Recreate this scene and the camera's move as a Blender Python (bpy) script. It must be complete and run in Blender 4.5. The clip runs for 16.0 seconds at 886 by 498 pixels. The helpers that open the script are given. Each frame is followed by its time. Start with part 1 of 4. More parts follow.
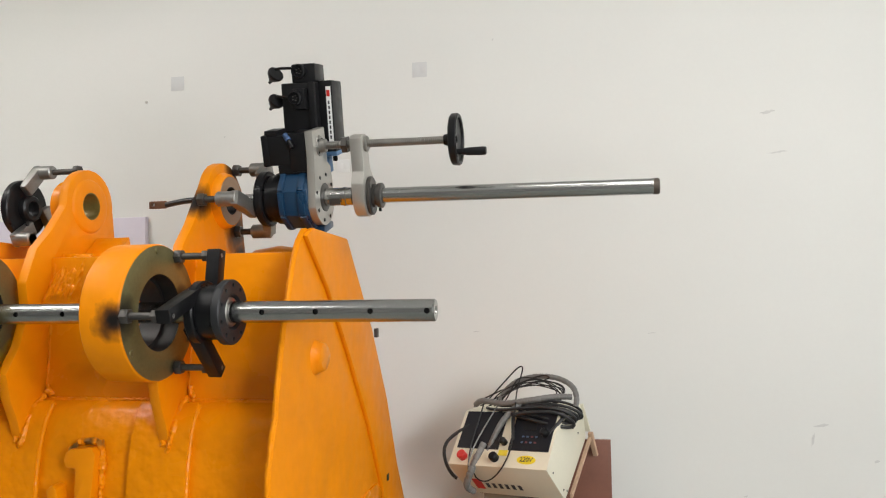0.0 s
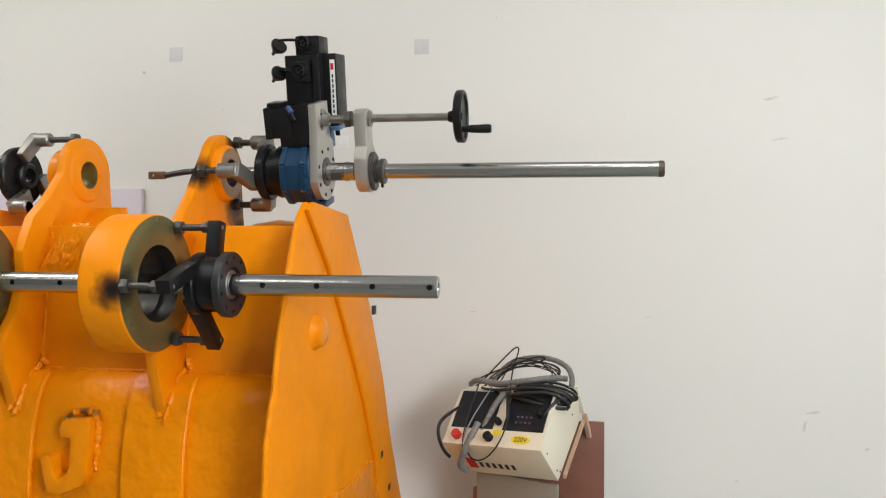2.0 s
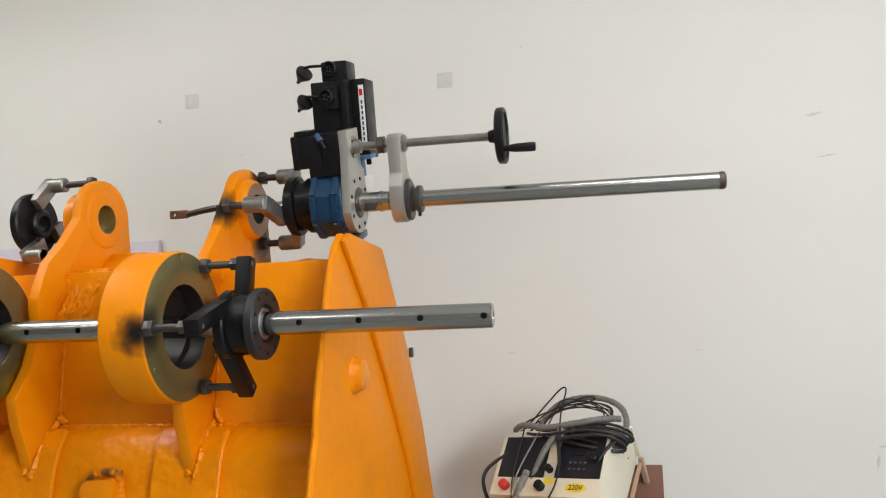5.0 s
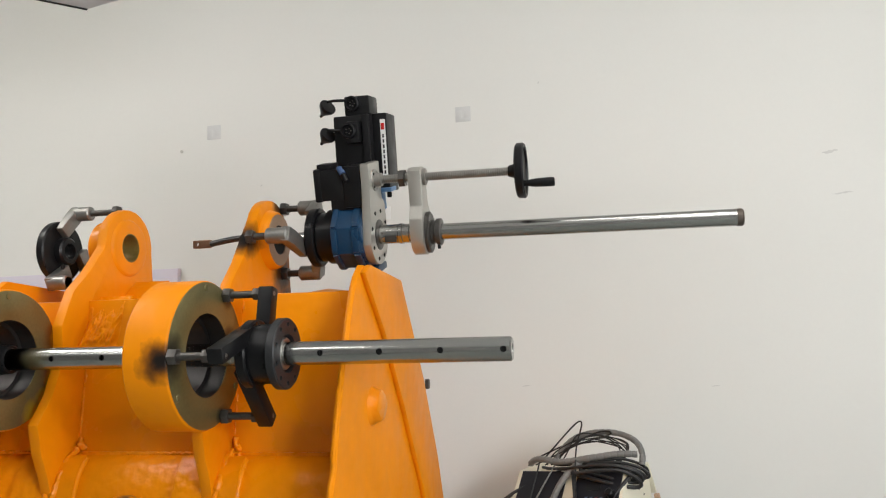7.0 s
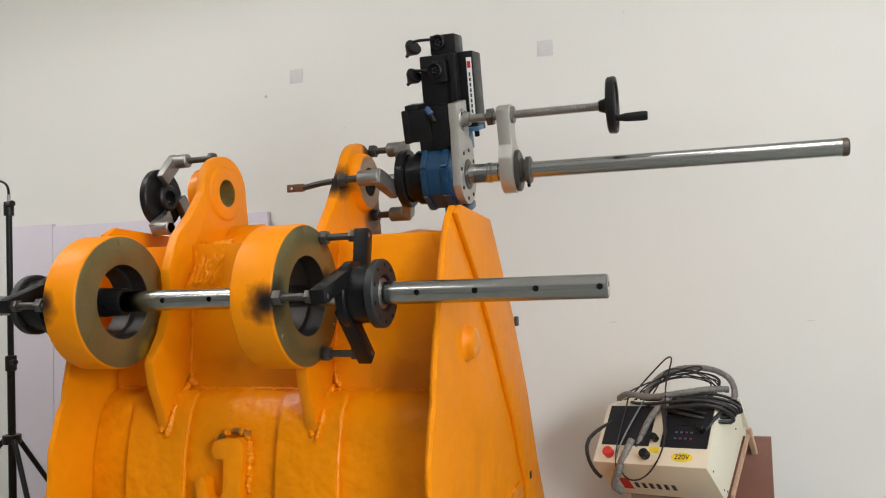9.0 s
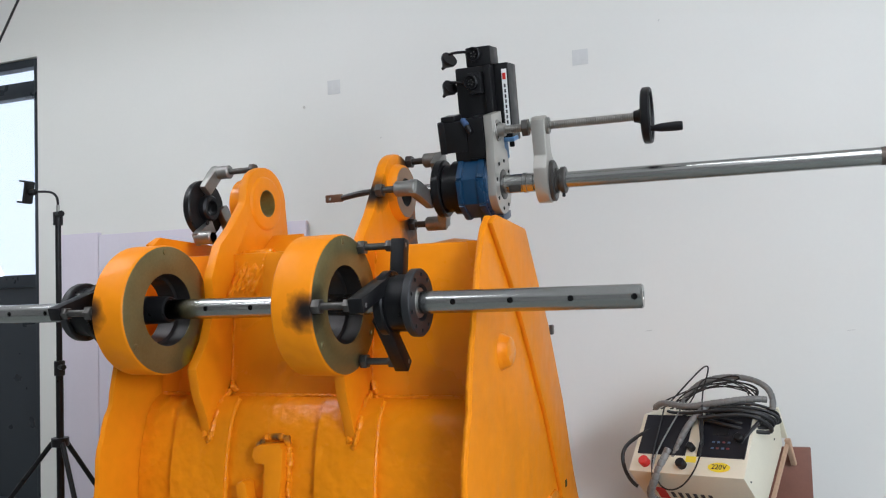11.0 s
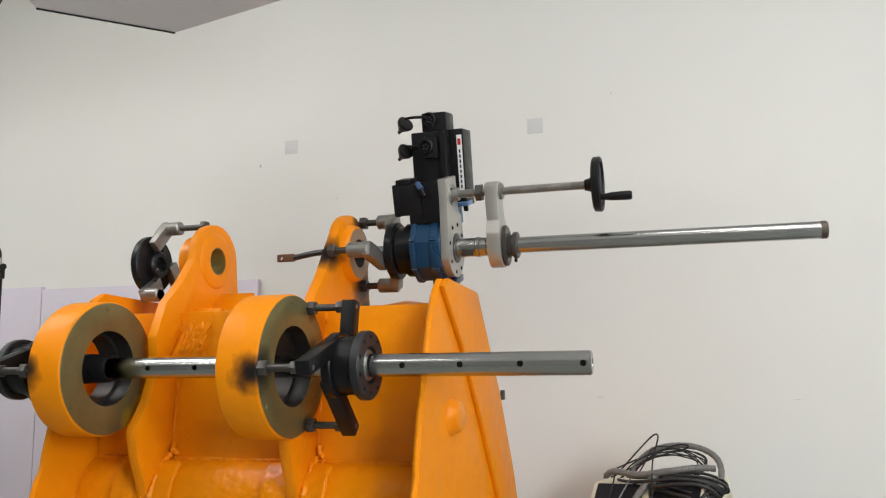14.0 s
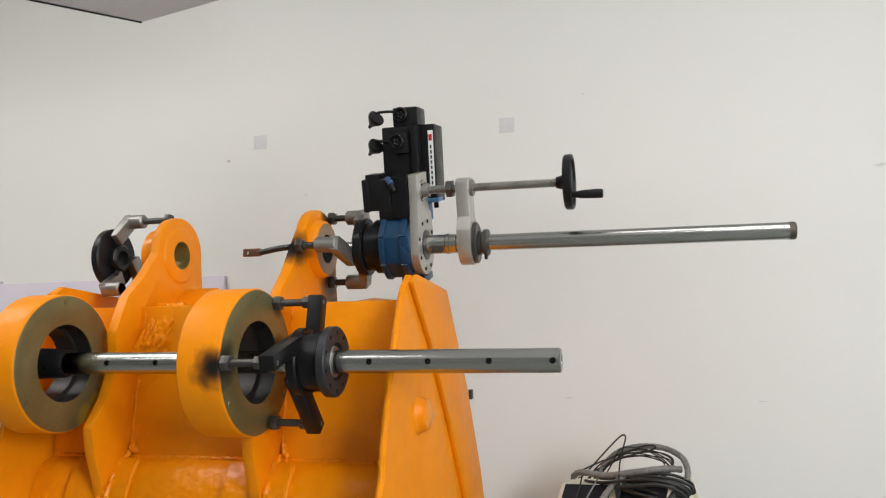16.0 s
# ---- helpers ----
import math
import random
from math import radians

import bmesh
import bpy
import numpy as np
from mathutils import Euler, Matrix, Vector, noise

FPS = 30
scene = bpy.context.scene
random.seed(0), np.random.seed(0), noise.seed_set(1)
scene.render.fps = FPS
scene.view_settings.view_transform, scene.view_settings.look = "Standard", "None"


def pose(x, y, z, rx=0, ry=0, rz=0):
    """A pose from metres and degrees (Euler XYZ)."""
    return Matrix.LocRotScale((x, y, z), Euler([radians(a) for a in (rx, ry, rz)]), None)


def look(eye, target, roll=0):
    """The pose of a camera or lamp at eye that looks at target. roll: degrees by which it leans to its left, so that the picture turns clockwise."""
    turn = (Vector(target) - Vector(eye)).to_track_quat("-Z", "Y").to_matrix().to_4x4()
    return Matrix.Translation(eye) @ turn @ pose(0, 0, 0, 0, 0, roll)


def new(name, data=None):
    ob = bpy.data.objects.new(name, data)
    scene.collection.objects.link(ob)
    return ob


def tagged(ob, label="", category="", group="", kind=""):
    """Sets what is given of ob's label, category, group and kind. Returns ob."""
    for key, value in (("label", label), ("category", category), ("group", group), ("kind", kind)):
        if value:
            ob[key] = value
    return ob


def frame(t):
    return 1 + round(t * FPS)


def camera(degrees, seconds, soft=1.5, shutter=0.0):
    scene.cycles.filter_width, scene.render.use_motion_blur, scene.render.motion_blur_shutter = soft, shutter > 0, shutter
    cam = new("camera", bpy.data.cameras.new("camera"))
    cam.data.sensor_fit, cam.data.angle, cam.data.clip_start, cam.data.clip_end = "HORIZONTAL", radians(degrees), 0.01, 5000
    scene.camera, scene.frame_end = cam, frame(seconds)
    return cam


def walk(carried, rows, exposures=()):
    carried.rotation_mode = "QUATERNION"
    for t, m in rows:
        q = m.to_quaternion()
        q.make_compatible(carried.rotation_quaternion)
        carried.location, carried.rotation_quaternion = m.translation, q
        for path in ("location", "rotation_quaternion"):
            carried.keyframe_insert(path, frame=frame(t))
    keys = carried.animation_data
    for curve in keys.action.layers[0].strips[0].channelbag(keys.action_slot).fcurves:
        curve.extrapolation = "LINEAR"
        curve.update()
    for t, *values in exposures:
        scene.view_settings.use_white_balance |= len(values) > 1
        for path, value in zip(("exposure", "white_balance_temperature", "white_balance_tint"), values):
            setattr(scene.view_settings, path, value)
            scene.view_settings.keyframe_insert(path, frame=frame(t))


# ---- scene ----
cam = camera(58.7, 16.0, 1.15)
PATH = [
    (0, (0.889, -1.993, 1.344), (0.496, -0.033, 1.406), -1.1),
    (0.5, (0.884, -2.016, 1.347), (0.503, -0.053, 1.399), -0.4),
    (1, (0.887, -2.029, 1.347), (0.513, -0.064, 1.382), -0.1),
    (1.5, (0.876, -2.028, 1.347), (0.506, -0.062, 1.368), 0.2),
    (2, (0.854, -1.986, 1.332), (0.483, -0.02, 1.348), 0.3),
    (2.5, (0.824, -1.937, 1.312), (0.449, 0.028, 1.335), 0.1),
    (3, (0.792, -1.892, 1.29), (0.415, 0.072, 1.323), -0.3),
    (3.5, (0.78, -1.856, 1.274), (0.401, 0.107, 1.322), -0.9),
    (4, (0.747, -1.821, 1.265), (0.366, 0.142, 1.333), -1.6),
    (4.5, (0.731, -1.821, 1.26), (0.344, 0.139, 1.365), -2.1),
    (5, (0.723, -1.826, 1.263), (0.329, 0.128, 1.421), -2.2),
    (5.2, (0.721, -1.829, 1.265), (0.324, 0.123, 1.445), -2.2),
    (7.3, (0.707, -1.855, 1.268), (0.28, 0.084, 1.503), -1.2),
    (7.5, (0.708, -1.846, 1.268), (0.264, 0.091, 1.488), -1.4),
    (8, (0.687, -1.855, 1.268), (0.203, 0.077, 1.444), -1.4),
    (8.5, (0.671, -1.865, 1.271), (0.128, 0.056, 1.397), -1.7),
    (9, (0.662, -1.879, 1.274), (0.056, 0.025, 1.357), -2.1),
    (9.2, (0.66, -1.882, 1.275), (0.029, 0.015, 1.344), -2.3),
    (11.3, (0.677, -1.914, 1.285), (-0.013, -0.04, 1.406), -1.9),
    (11.5, (0.681, -1.916, 1.287), (0.001, -0.041, 1.434), -1.8),
    (12, (0.681, -1.914, 1.289), (0.028, -0.035, 1.494), -1.6),
    (12.5, (0.682, -1.915, 1.29), (0.052, -0.032, 1.532), -1.4),
    (13, (0.683, -1.913, 1.287), (0.072, -0.026, 1.547), -1.3),
    (13.5, (0.685, -1.912, 1.285), (0.089, -0.021, 1.545), -1.2),
    (14, (0.683, -1.902, 1.284), (0.105, -0.004, 1.54), -1.0),
    (14.5, (0.68, -1.89, 1.278), (0.125, 0.015, 1.532), -0.9),
    (15, (0.679, -1.881, 1.274), (0.145, 0.029, 1.53), -0.8),
    (15.5, (0.678, -1.873, 1.269), (0.16, 0.041, 1.53), -0.6),
    (16, (0.676, -1.871, 1.269), (0.171, 0.046, 1.531), -0.5),
]
LIGHT = [(0.0, 0.19, 6500, 10), (4.0, 0.18, 6500, 10), (5.2, 0.13, 6500, 10), (9.0, 0.13, 6500, 10), (11.2, 0.11, 5800, 10), (11.5, 0.11, 5900, 10), (12.0, 0.13, 6100, 10), (12.6, 0.13, 6350, 10), (14.0, 0.13, 6400, 10), (16.0, 0.13, 6400, 10)]
walk(cam, [(t, look(eye, target, roll)) for t, eye, target, roll in PATH], LIGHT)

# ---- world and light ----
world = bpy.data.worlds.new("world")
scene.world = world
world.use_nodes = True
wn = world.node_tree.nodes
sky = wn.new("ShaderNodeTexSky")
sky.sky_type, sky.sun_disc = "NISHITA", False
sky.sun_elevation, sky.sun_rotation = radians(40), radians(200)
world.node_tree.links.new(sky.outputs[0], wn["Background"].inputs[0])
wn["Background"].inputs[1].default_value = 0.12


def area(name, eye, target, sx, sy, power, colour):
    lamp = bpy.data.lights.new(name, "AREA")
    lamp.shape, lamp.size, lamp.size_y, lamp.energy, lamp.color = "RECTANGLE", sx, sy, power, colour
    ob = new(name, lamp)
    ob.matrix_world = look(eye, target)
    return ob


WARM, DAY = (1.0, 0.965, 0.92), (0.97, 0.99, 1.0)
area("ceiling_lamp_1", (1.5, -0.6, 3.71), (1.5, -0.6, 0), 2.0, 0.3, 16, WARM)
area("ceiling_lamp_2", (-2.6, -0.5, 3.71), (-2.6, -0.5, 0), 2.0, 0.3, 56, WARM)
area("ceiling_lamp_3", (2.0, -2.1, 3.71), (2.0, -2.1, 0), 2.0, 0.3, 38, WARM)
area("ceiling_lamp_4", (-2.0, -2.3, 3.71), (-2.0, -2.3, 0), 2.0, 0.3, 24, WARM)
# added lamp for the light from the right; the east wall has no window
area("right_window_light", (4.1, -2.7, 1.95), (0.0, -0.3, 1.0), 2.8, 1.9, 258, DAY)
area("left_window_light", (-4.32, 1.72, 2.0), (-4.2, 0, 1.0), 0.8, 1.4, 30, DAY)


# ---- materials ----
def material(name, colour, rough=0.5, metal=0.0, vary=0.12, scale=6.0, fine=60.0, bump=0.1, dist=0.002, coat=0.0, rvary=0.1, spec=0.5):
    """A painted, cast or bare surface with broad and fine variation and relief."""
    m = bpy.data.materials.new(name)
    m.use_nodes = True
    nt = m.node_tree
    b = nt.nodes["Principled BSDF"]
    b.inputs["Metallic"].default_value = metal
    b.inputs["Coat Weight"].default_value = coat
    b.inputs["Specular IOR Level"].default_value = spec
    b.inputs["Coat Roughness"].default_value = 0.12
    tc = nt.nodes.new("ShaderNodeTexCoord")
    n1 = nt.nodes.new("ShaderNodeTexNoise")
    n1.inputs["Scale"].default_value, n1.inputs["Detail"].default_value = scale, 6
    n2 = nt.nodes.new("ShaderNodeTexNoise")
    n2.inputs["Scale"].default_value, n2.inputs["Detail"].default_value = fine, 4
    for n in (n1, n2):
        nt.links.new(tc.outputs["Object"], n.inputs["Vector"])
    add = nt.nodes.new("ShaderNodeMath")
    add.operation = "ADD"
    nt.links.new(n1.outputs["Fac"], add.inputs[0])
    half = nt.nodes.new("ShaderNodeMath")
    half.operation = "MULTIPLY"
    half.inputs[1].default_value = 0.4
    nt.links.new(n2.outputs["Fac"], half.inputs[0])
    nt.links.new(half.outputs[0], add.inputs[1])
    ramp = nt.nodes.new("ShaderNodeMapRange")
    ramp.inputs["From Min"].default_value, ramp.inputs["From Max"].default_value = 0.4, 1.0
    ramp.inputs["To Min"].default_value, ramp.inputs["To Max"].default_value = 1 - vary, 1 + vary
    nt.links.new(add.outputs[0], ramp.inputs["Value"])
    mix = nt.nodes.new("ShaderNodeVectorMath")
    mix.operation = "SCALE"
    mix.inputs[0].default_value = colour
    nt.links.new(ramp.outputs[0], mix.inputs["Scale"])
    nt.links.new(mix.outputs[0], b.inputs["Base Color"])
    rr = nt.nodes.new("ShaderNodeMapRange")
    rr.inputs["From Min"].default_value, rr.inputs["From Max"].default_value = 0.3, 0.75
    rr.inputs["To Min"].default_value, rr.inputs["To Max"].default_value = max(0.03, rough - rvary), rough + rvary
    nt.links.new(n1.outputs["Fac"], rr.inputs["Value"])
    nt.links.new(rr.outputs[0], b.inputs["Roughness"])
    if bump:
        bp = nt.nodes.new("ShaderNodeBump")
        bp.inputs["Strength"].default_value, bp.inputs["Distance"].default_value = bump, dist
        nt.links.new(add.outputs[0], bp.inputs["Height"])
        nt.links.new(bp.outputs[0], b.inputs["Normal"])
    return m


def stain(m, spots, colour, rough=0.7, ragged=0.03):
    """Burnt or sprayed spots of their own shape on a material: rows of place and radius, in the thing's own metres."""
    nt = m.node_tree
    b = nt.nodes["Principled BSDF"]
    old = b.inputs["Base Color"].links[0].from_socket
    tc = nt.nodes.new("ShaderNodeTexCoord")
    nz = nt.nodes.new("ShaderNodeTexNoise")
    nz.inputs["Scale"].default_value, nz.inputs["Detail"].default_value = 22, 5
    nt.links.new(tc.outputs["Object"], nz.inputs["Vector"])
    fac = None
    for place, radius in spots:
        d = nt.nodes.new("ShaderNodeVectorMath")
        d.operation = "DISTANCE"
        d.inputs[1].default_value = place
        nt.links.new(tc.outputs["Object"], d.inputs[0])
        w = nt.nodes.new("ShaderNodeMath")
        w.operation = "MULTIPLY_ADD"
        w.inputs[1].default_value = ragged * 2
        nt.links.new(nz.outputs["Fac"], w.inputs[0])
        nt.links.new(d.outputs["Value"], w.inputs[2])
        r = nt.nodes.new("ShaderNodeMapRange")
        r.inputs["From Min"].default_value, r.inputs["From Max"].default_value = radius * 0.1 + ragged, radius * 1.25 + ragged
        r.inputs["To Min"].default_value, r.inputs["To Max"].default_value = 1, 0
        nt.links.new(w.outputs[0], r.inputs["Value"])
        if fac is None:
            fac = r.outputs[0]
        else:
            mx = nt.nodes.new("ShaderNodeMath")
            mx.operation = "MAXIMUM"
            nt.links.new(fac, mx.inputs[0])
            nt.links.new(r.outputs[0], mx.inputs[1])
            fac = mx.outputs[0]
    # soot thins out evenly to the eye, not in proportion
    for op, k in (("SUBTRACT", None), ("POWER", 2.0), ("SUBTRACT", None)):
        step = nt.nodes.new("ShaderNodeMath")
        step.operation, step.use_clamp = op, True
        if k is None:
            step.inputs[0].default_value = 1.0
            nt.links.new(fac, step.inputs[1])
        else:
            step.inputs[1].default_value = k
            nt.links.new(fac, step.inputs[0])
        fac = step.outputs[0]
    mixer = nt.nodes.new("ShaderNodeMix")
    mixer.data_type = "RGBA"
    nt.links.new(fac, mixer.inputs["Factor"])
    nt.links.new(old, mixer.inputs["A"])
    mixer.inputs["B"].default_value = (*colour, 1)
    nt.links.new(mixer.outputs["Result"], b.inputs["Base Color"])
    return m


def gloss_paint(name, colour, rough=0.27, spec=0.42, wave_scale=15, wave_depth=0.012, vary=0.06):
    """Thick glossy paint: smooth, with broad waves, runs and worn, duller patches."""
    m = material(name, colour, rough, 0, vary, 4, 30, 0, 0, 0, 0.09, spec)
    nt = m.node_tree
    tc = nt.nodes.new("ShaderNodeTexCoord")
    wave = nt.nodes.new("ShaderNodeTexNoise")
    wave.inputs["Scale"].default_value, wave.inputs["Detail"].default_value = wave_scale, 1.5
    grain = nt.nodes.new("ShaderNodeTexNoise")
    grain.inputs["Scale"].default_value, grain.inputs["Detail"].default_value = 140, 2
    nt.links.new(tc.outputs["Object"], wave.inputs["Vector"])
    nt.links.new(tc.outputs["Object"], grain.inputs["Vector"])
    b1 = nt.nodes.new("ShaderNodeBump")
    b1.inputs["Strength"].default_value, b1.inputs["Distance"].default_value = 0.5, wave_depth
    b2 = nt.nodes.new("ShaderNodeBump")
    b2.inputs["Strength"].default_value, b2.inputs["Distance"].default_value = 0.12, 0.001
    nt.links.new(wave.outputs["Fac"], b1.inputs["Height"])
    nt.links.new(grain.outputs["Fac"], b2.inputs["Height"])
    nt.links.new(b1.outputs[0], b2.inputs["Normal"])
    nt.links.new(b2.outputs[0], nt.nodes["Principled BSDF"].inputs["Normal"])
    return m


ORANGE_C = (0.82, 0.258, 0.0012)
ORANGE = gloss_paint("orange_paint", ORANGE_C, 0.29, 0.26)
ORANGE_SHELL = gloss_paint("orange_paint_on_dented_shell", ORANGE_C, 0.29, 0.18, 28, 0.014, 0.12)
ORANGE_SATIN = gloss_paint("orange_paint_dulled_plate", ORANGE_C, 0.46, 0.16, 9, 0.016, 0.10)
ORANGE_ROUGH = material("orange_paint_on_weld", ORANGE_C, 0.34, 0, 0.12, 30, 90, 0.6, 0.008, 0.0, 0.1, 0.35)
BURNT = (0.012, 0.010, 0.009)
# places in the bucket's own metres
ORANGE_RING = stain(gloss_paint("orange_paint_scorched", ORANGE_C, 0.46, 0.18), [((0.214, -0.688, 1.240), 0.05), ((-0.468, -0.685, 1.25), 0.05)], BURNT)
ORANGE_EAR = stain(gloss_paint("orange_paint_scorched_ear", ORANGE_C, 0.42, 0.2), [((0.20, -0.235, 1.585), 0.06), ((0.22, -0.01, 1.705), 0.065), ((0.22, 0.0, 1.495), 0.075), ((0.22, 0.03, 1.42), 0.06)], BURNT)
BARE = material("ground_steel", (0.205, 0.178, 0.078), 0.45, 0.6, 0.22, 9, 120, 0.12, 0.001)
stain(BARE, [((0.234, -0.40, 1.40), 0.03), ((0.234, -0.42, 1.09), 0.03), ((0.234, -0.685, 1.245), 0.06), ((0.234, -0.39, 1.28), 0.04)], (0.03, 0.027, 0.02), ragged=0.02)
stain(BARE, [((-0.354, -0.305, 1.30), 0.04), ((-0.354, -0.308, 1.24), 0.04), ((-0.354, -0.320, 1.18), 0.042), ((-0.354, -0.350, 1.125), 0.045), ((-0.354, -0.395, 1.085), 0.045)], (0.60, 0.50, 0.008), ragged=0.02)
CHROME = material("polished_steel_bar", (0.44, 0.445, 0.44), 0.21, 1.0, 0.03, 12, 300, 0.008, 0.0003, 0, 0.02)
STEEL = material("raw_steel", (0.33, 0.32, 0.30), 0.4, 0.9, 0.2, 20, 150, 0.15, 0.001)
DARKSTEEL = material("oxidised_steel", (0.09, 0.085, 0.08), 0.42, 0.7, 0.25, 20, 150, 0.15, 0.001)
BLACKMETAL = material("black_oxide_metal", (0.009, 0.009, 0.010), 0.36, 0.1, 0.2, 18, 120, 0.1, 0.001, 0, 0.1, 0.24)
BLACKPLASTIC = material("black_plastic", (0.007, 0.007, 0.008), 0.4, 0, 0.15, 20, 200, 0.08, 0.0006, 0, 0.1, 0.3)
DISC = material("dark_grey_machined_disc", (0.024, 0.025, 0.027), 0.46, 0.1, 0.15, 18, 120, 0.08, 0.001, 0, 0.08, 0.4)
CLAMP = material("cast_aluminium", (0.27, 0.265, 0.25), 0.46, 0.8, 0.2, 25, 160, 0.25, 0.001)
ALU = material("milled_aluminium", (0.47, 0.455, 0.42), 0.4, 0.7, 0.06, 10, 200, 0.06, 0.0006)
BLUE = material("blue_enamel", (0.005, 0.037, 0.090), 0.34, 0, 0.15, 12, 90, 0.2, 0.002, 0.2)
LIGHTBLUE = material("light_blue_plastic", (0.12, 0.26, 0.5), 0.45, 0, 0.08, 15, 120, 0.05)
GLAND = material("dull_blue_plastic", (0.045, 0.09, 0.20), 0.45, 0, 0.08, 15, 120, 0.05)
# near-black that puts the shade of holes and recesses into the colour
HOLE_SHADE = material("hole_shade", (0.006, 0.006, 0.007), 0.6, 0.2, 0.1, 20, 100, 0)
SOOTBAR = stain(material("polished_steel_bar_with_soot", (0.43, 0.435, 0.43), 0.23, 1.0, 0.03, 12, 300, 0.008, 0.0003, 0, 0.02), [((-0.285, 0, 0), 0.09)], (0.02, 0.02, 0.02), ragged=0.01)
# bore steel set almost black, so the colour carries the shade inside
BORE = material("shaded_bore_steel", (0.035, 0.033, 0.032), 0.5, 0.6, 0.25, 14, 120, 0.2, 0.001)
# grey picked to hold down bounce light and reflections from walls out of view
SIDEWALL = material("unseen_wall_grey", (0.34, 0.335, 0.32), 0.6, 0, 0.03, 1.2, 50, 0.08, 0.001)
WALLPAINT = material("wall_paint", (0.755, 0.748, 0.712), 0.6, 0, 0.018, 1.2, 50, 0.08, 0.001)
CEILPAINT = material("ceiling_paint", (0.78, 0.77, 0.74), 0.8, 0, 0.02, 1.0, 40, 0.05)
FLOOR = material("grey_green_floor_paint", (0.20, 0.215, 0.20), 0.35, 0, 0.08, 2, 40, 0.05)
PLATE = material("switch_plate", (0.63, 0.63, 0.62), 0.65, 0, 0.02, 10, 80, 0.02)
PLUG = material("grey_plug", (0.56, 0.54, 0.50), 0.6, 0, 0.1, 20, 80, 0.02)
WHITEPL = material("white_plastic", (0.80, 0.80, 0.78), 0.4, 0, 0.02, 10, 80, 0.02)
LAVENDER = material("lavender_board", (0.68, 0.63, 0.71), 0.55, 0, 0.03, 2, 50, 0.1, 0.003)
FRAMEGREY = material("dark_window_frame", (0.028, 0.034, 0.042), 0.35, 0.2, 0.1, 8, 90, 0.05)
CREAM = material("cream_powder_coat", (0.74, 0.70, 0.56), 0.42, 0, 0.05, 8, 140, 0.06, 0.0006)
PANELBLACK = material("black_panel_foil", (0.012, 0.012, 0.016), 0.4, 0, 0.1, 20, 90, 0.03, 0.002, 0, 0.1, 0.25)
YELLOW = material("yellow_sticker", (0.85, 0.66, 0.03), 0.4, 0, 0.05, 20, 90, 0.02)
RED = material("red_plastic", (0.55, 0.02, 0.015), 0.4, 0, 0.1, 20, 90, 0.02)
BROWN = material("brown_laminate", (0.20, 0.075, 0.045), 0.5, 0, 0.12, 9, 80, 0.06)
PLYEDGE = material("raw_chipboard_edge", (0.50, 0.33, 0.22), 0.75, 0, 0.2, 40, 200, 0.25, 0.001)
# beige taken darker to include the shadow on the stand's front
BEIGE = material("shaded_beige_laminate", (0.25, 0.235, 0.20), 0.5, 0, 0.05, 6, 80, 0.04)
CABLE = material("black_cable", (0.014, 0.014, 0.015), 0.45, 0, 0.2, 30, 200, 0.05)
SLEEVE = material("grey_spiral_sleeve", (0.17, 0.168, 0.16), 0.38, 0, 0.2, 30, 150, 0.2)
FABRIC = material("white_diffuser_cloth", (0.72, 0.735, 0.76), 0.8, 0, 0.04, 3, 200, 0.2, 0.002)
INK = material("dark_print", (0.03, 0.03, 0.035), 0.5, 0, 0.1, 20, 90, 0)
LED = material("blue_grey_print", (0.07, 0.11, 0.19), 0.4, 0, 0.1, 20, 90, 0)
DIMRED = material("dull_red_print", (0.16, 0.03, 0.035), 0.4, 0, 0.1, 20, 90, 0)
GLASS = bpy.data.materials.new("window_glass")
GLASS.use_nodes = True
GLASS.node_tree.nodes["Principled BSDF"].inputs["Transmission Weight"].default_value = 1
GLASS.node_tree.nodes["Principled BSDF"].inputs["Roughness"].default_value = 0.02
OUTSIDE = bpy.data.materials.new("bright_overcast_distance")
OUTSIDE.use_nodes = True
ob_ = OUTSIDE.node_tree.nodes["Principled BSDF"]
ob_.inputs["Base Color"].default_value = (0.8, 0.85, 0.92, 1)
ob_.inputs["Emission Color"].default_value = (0.86, 0.92, 1.0, 1)
ob_.inputs["Emission Strength"].default_value = 0.9

# ---- mesh helpers ----
ORIGIN = {}


def thing(name, place, label, category, group=""):
    ob = new(name)
    ob.empty_display_size = 0.1
    ob.location = place
    ORIGIN[ob.name] = Vector(place)
    return tagged(ob, label, category, group)


def finish(me, mat, angle=35):
    me.materials.clear()
    me.materials.append(mat)
    for p in me.polygons:
        p.use_smooth = True
    me.set_sharp_from_angle(angle=radians(angle))


def part(name, bm, mat, parent=None, label=""):
    """One mesh object, built in the room's coordinates, under a thing or a part."""
    if isinstance(bm, bpy.types.Mesh):
        me = bm
    else:
        bmesh.ops.recalc_face_normals(bm, faces=bm.faces)
        me = bpy.data.meshes.new(name)
        bm.to_mesh(me)
        bm.free()
    finish(me, mat)
    ob = new(name, me)
    if parent is not None:
        o = ORIGIN[parent.name]
        me.transform(Matrix.Translation(-o))
        ob.parent = parent
        ORIGIN[ob.name] = o
    return tagged(ob, label)


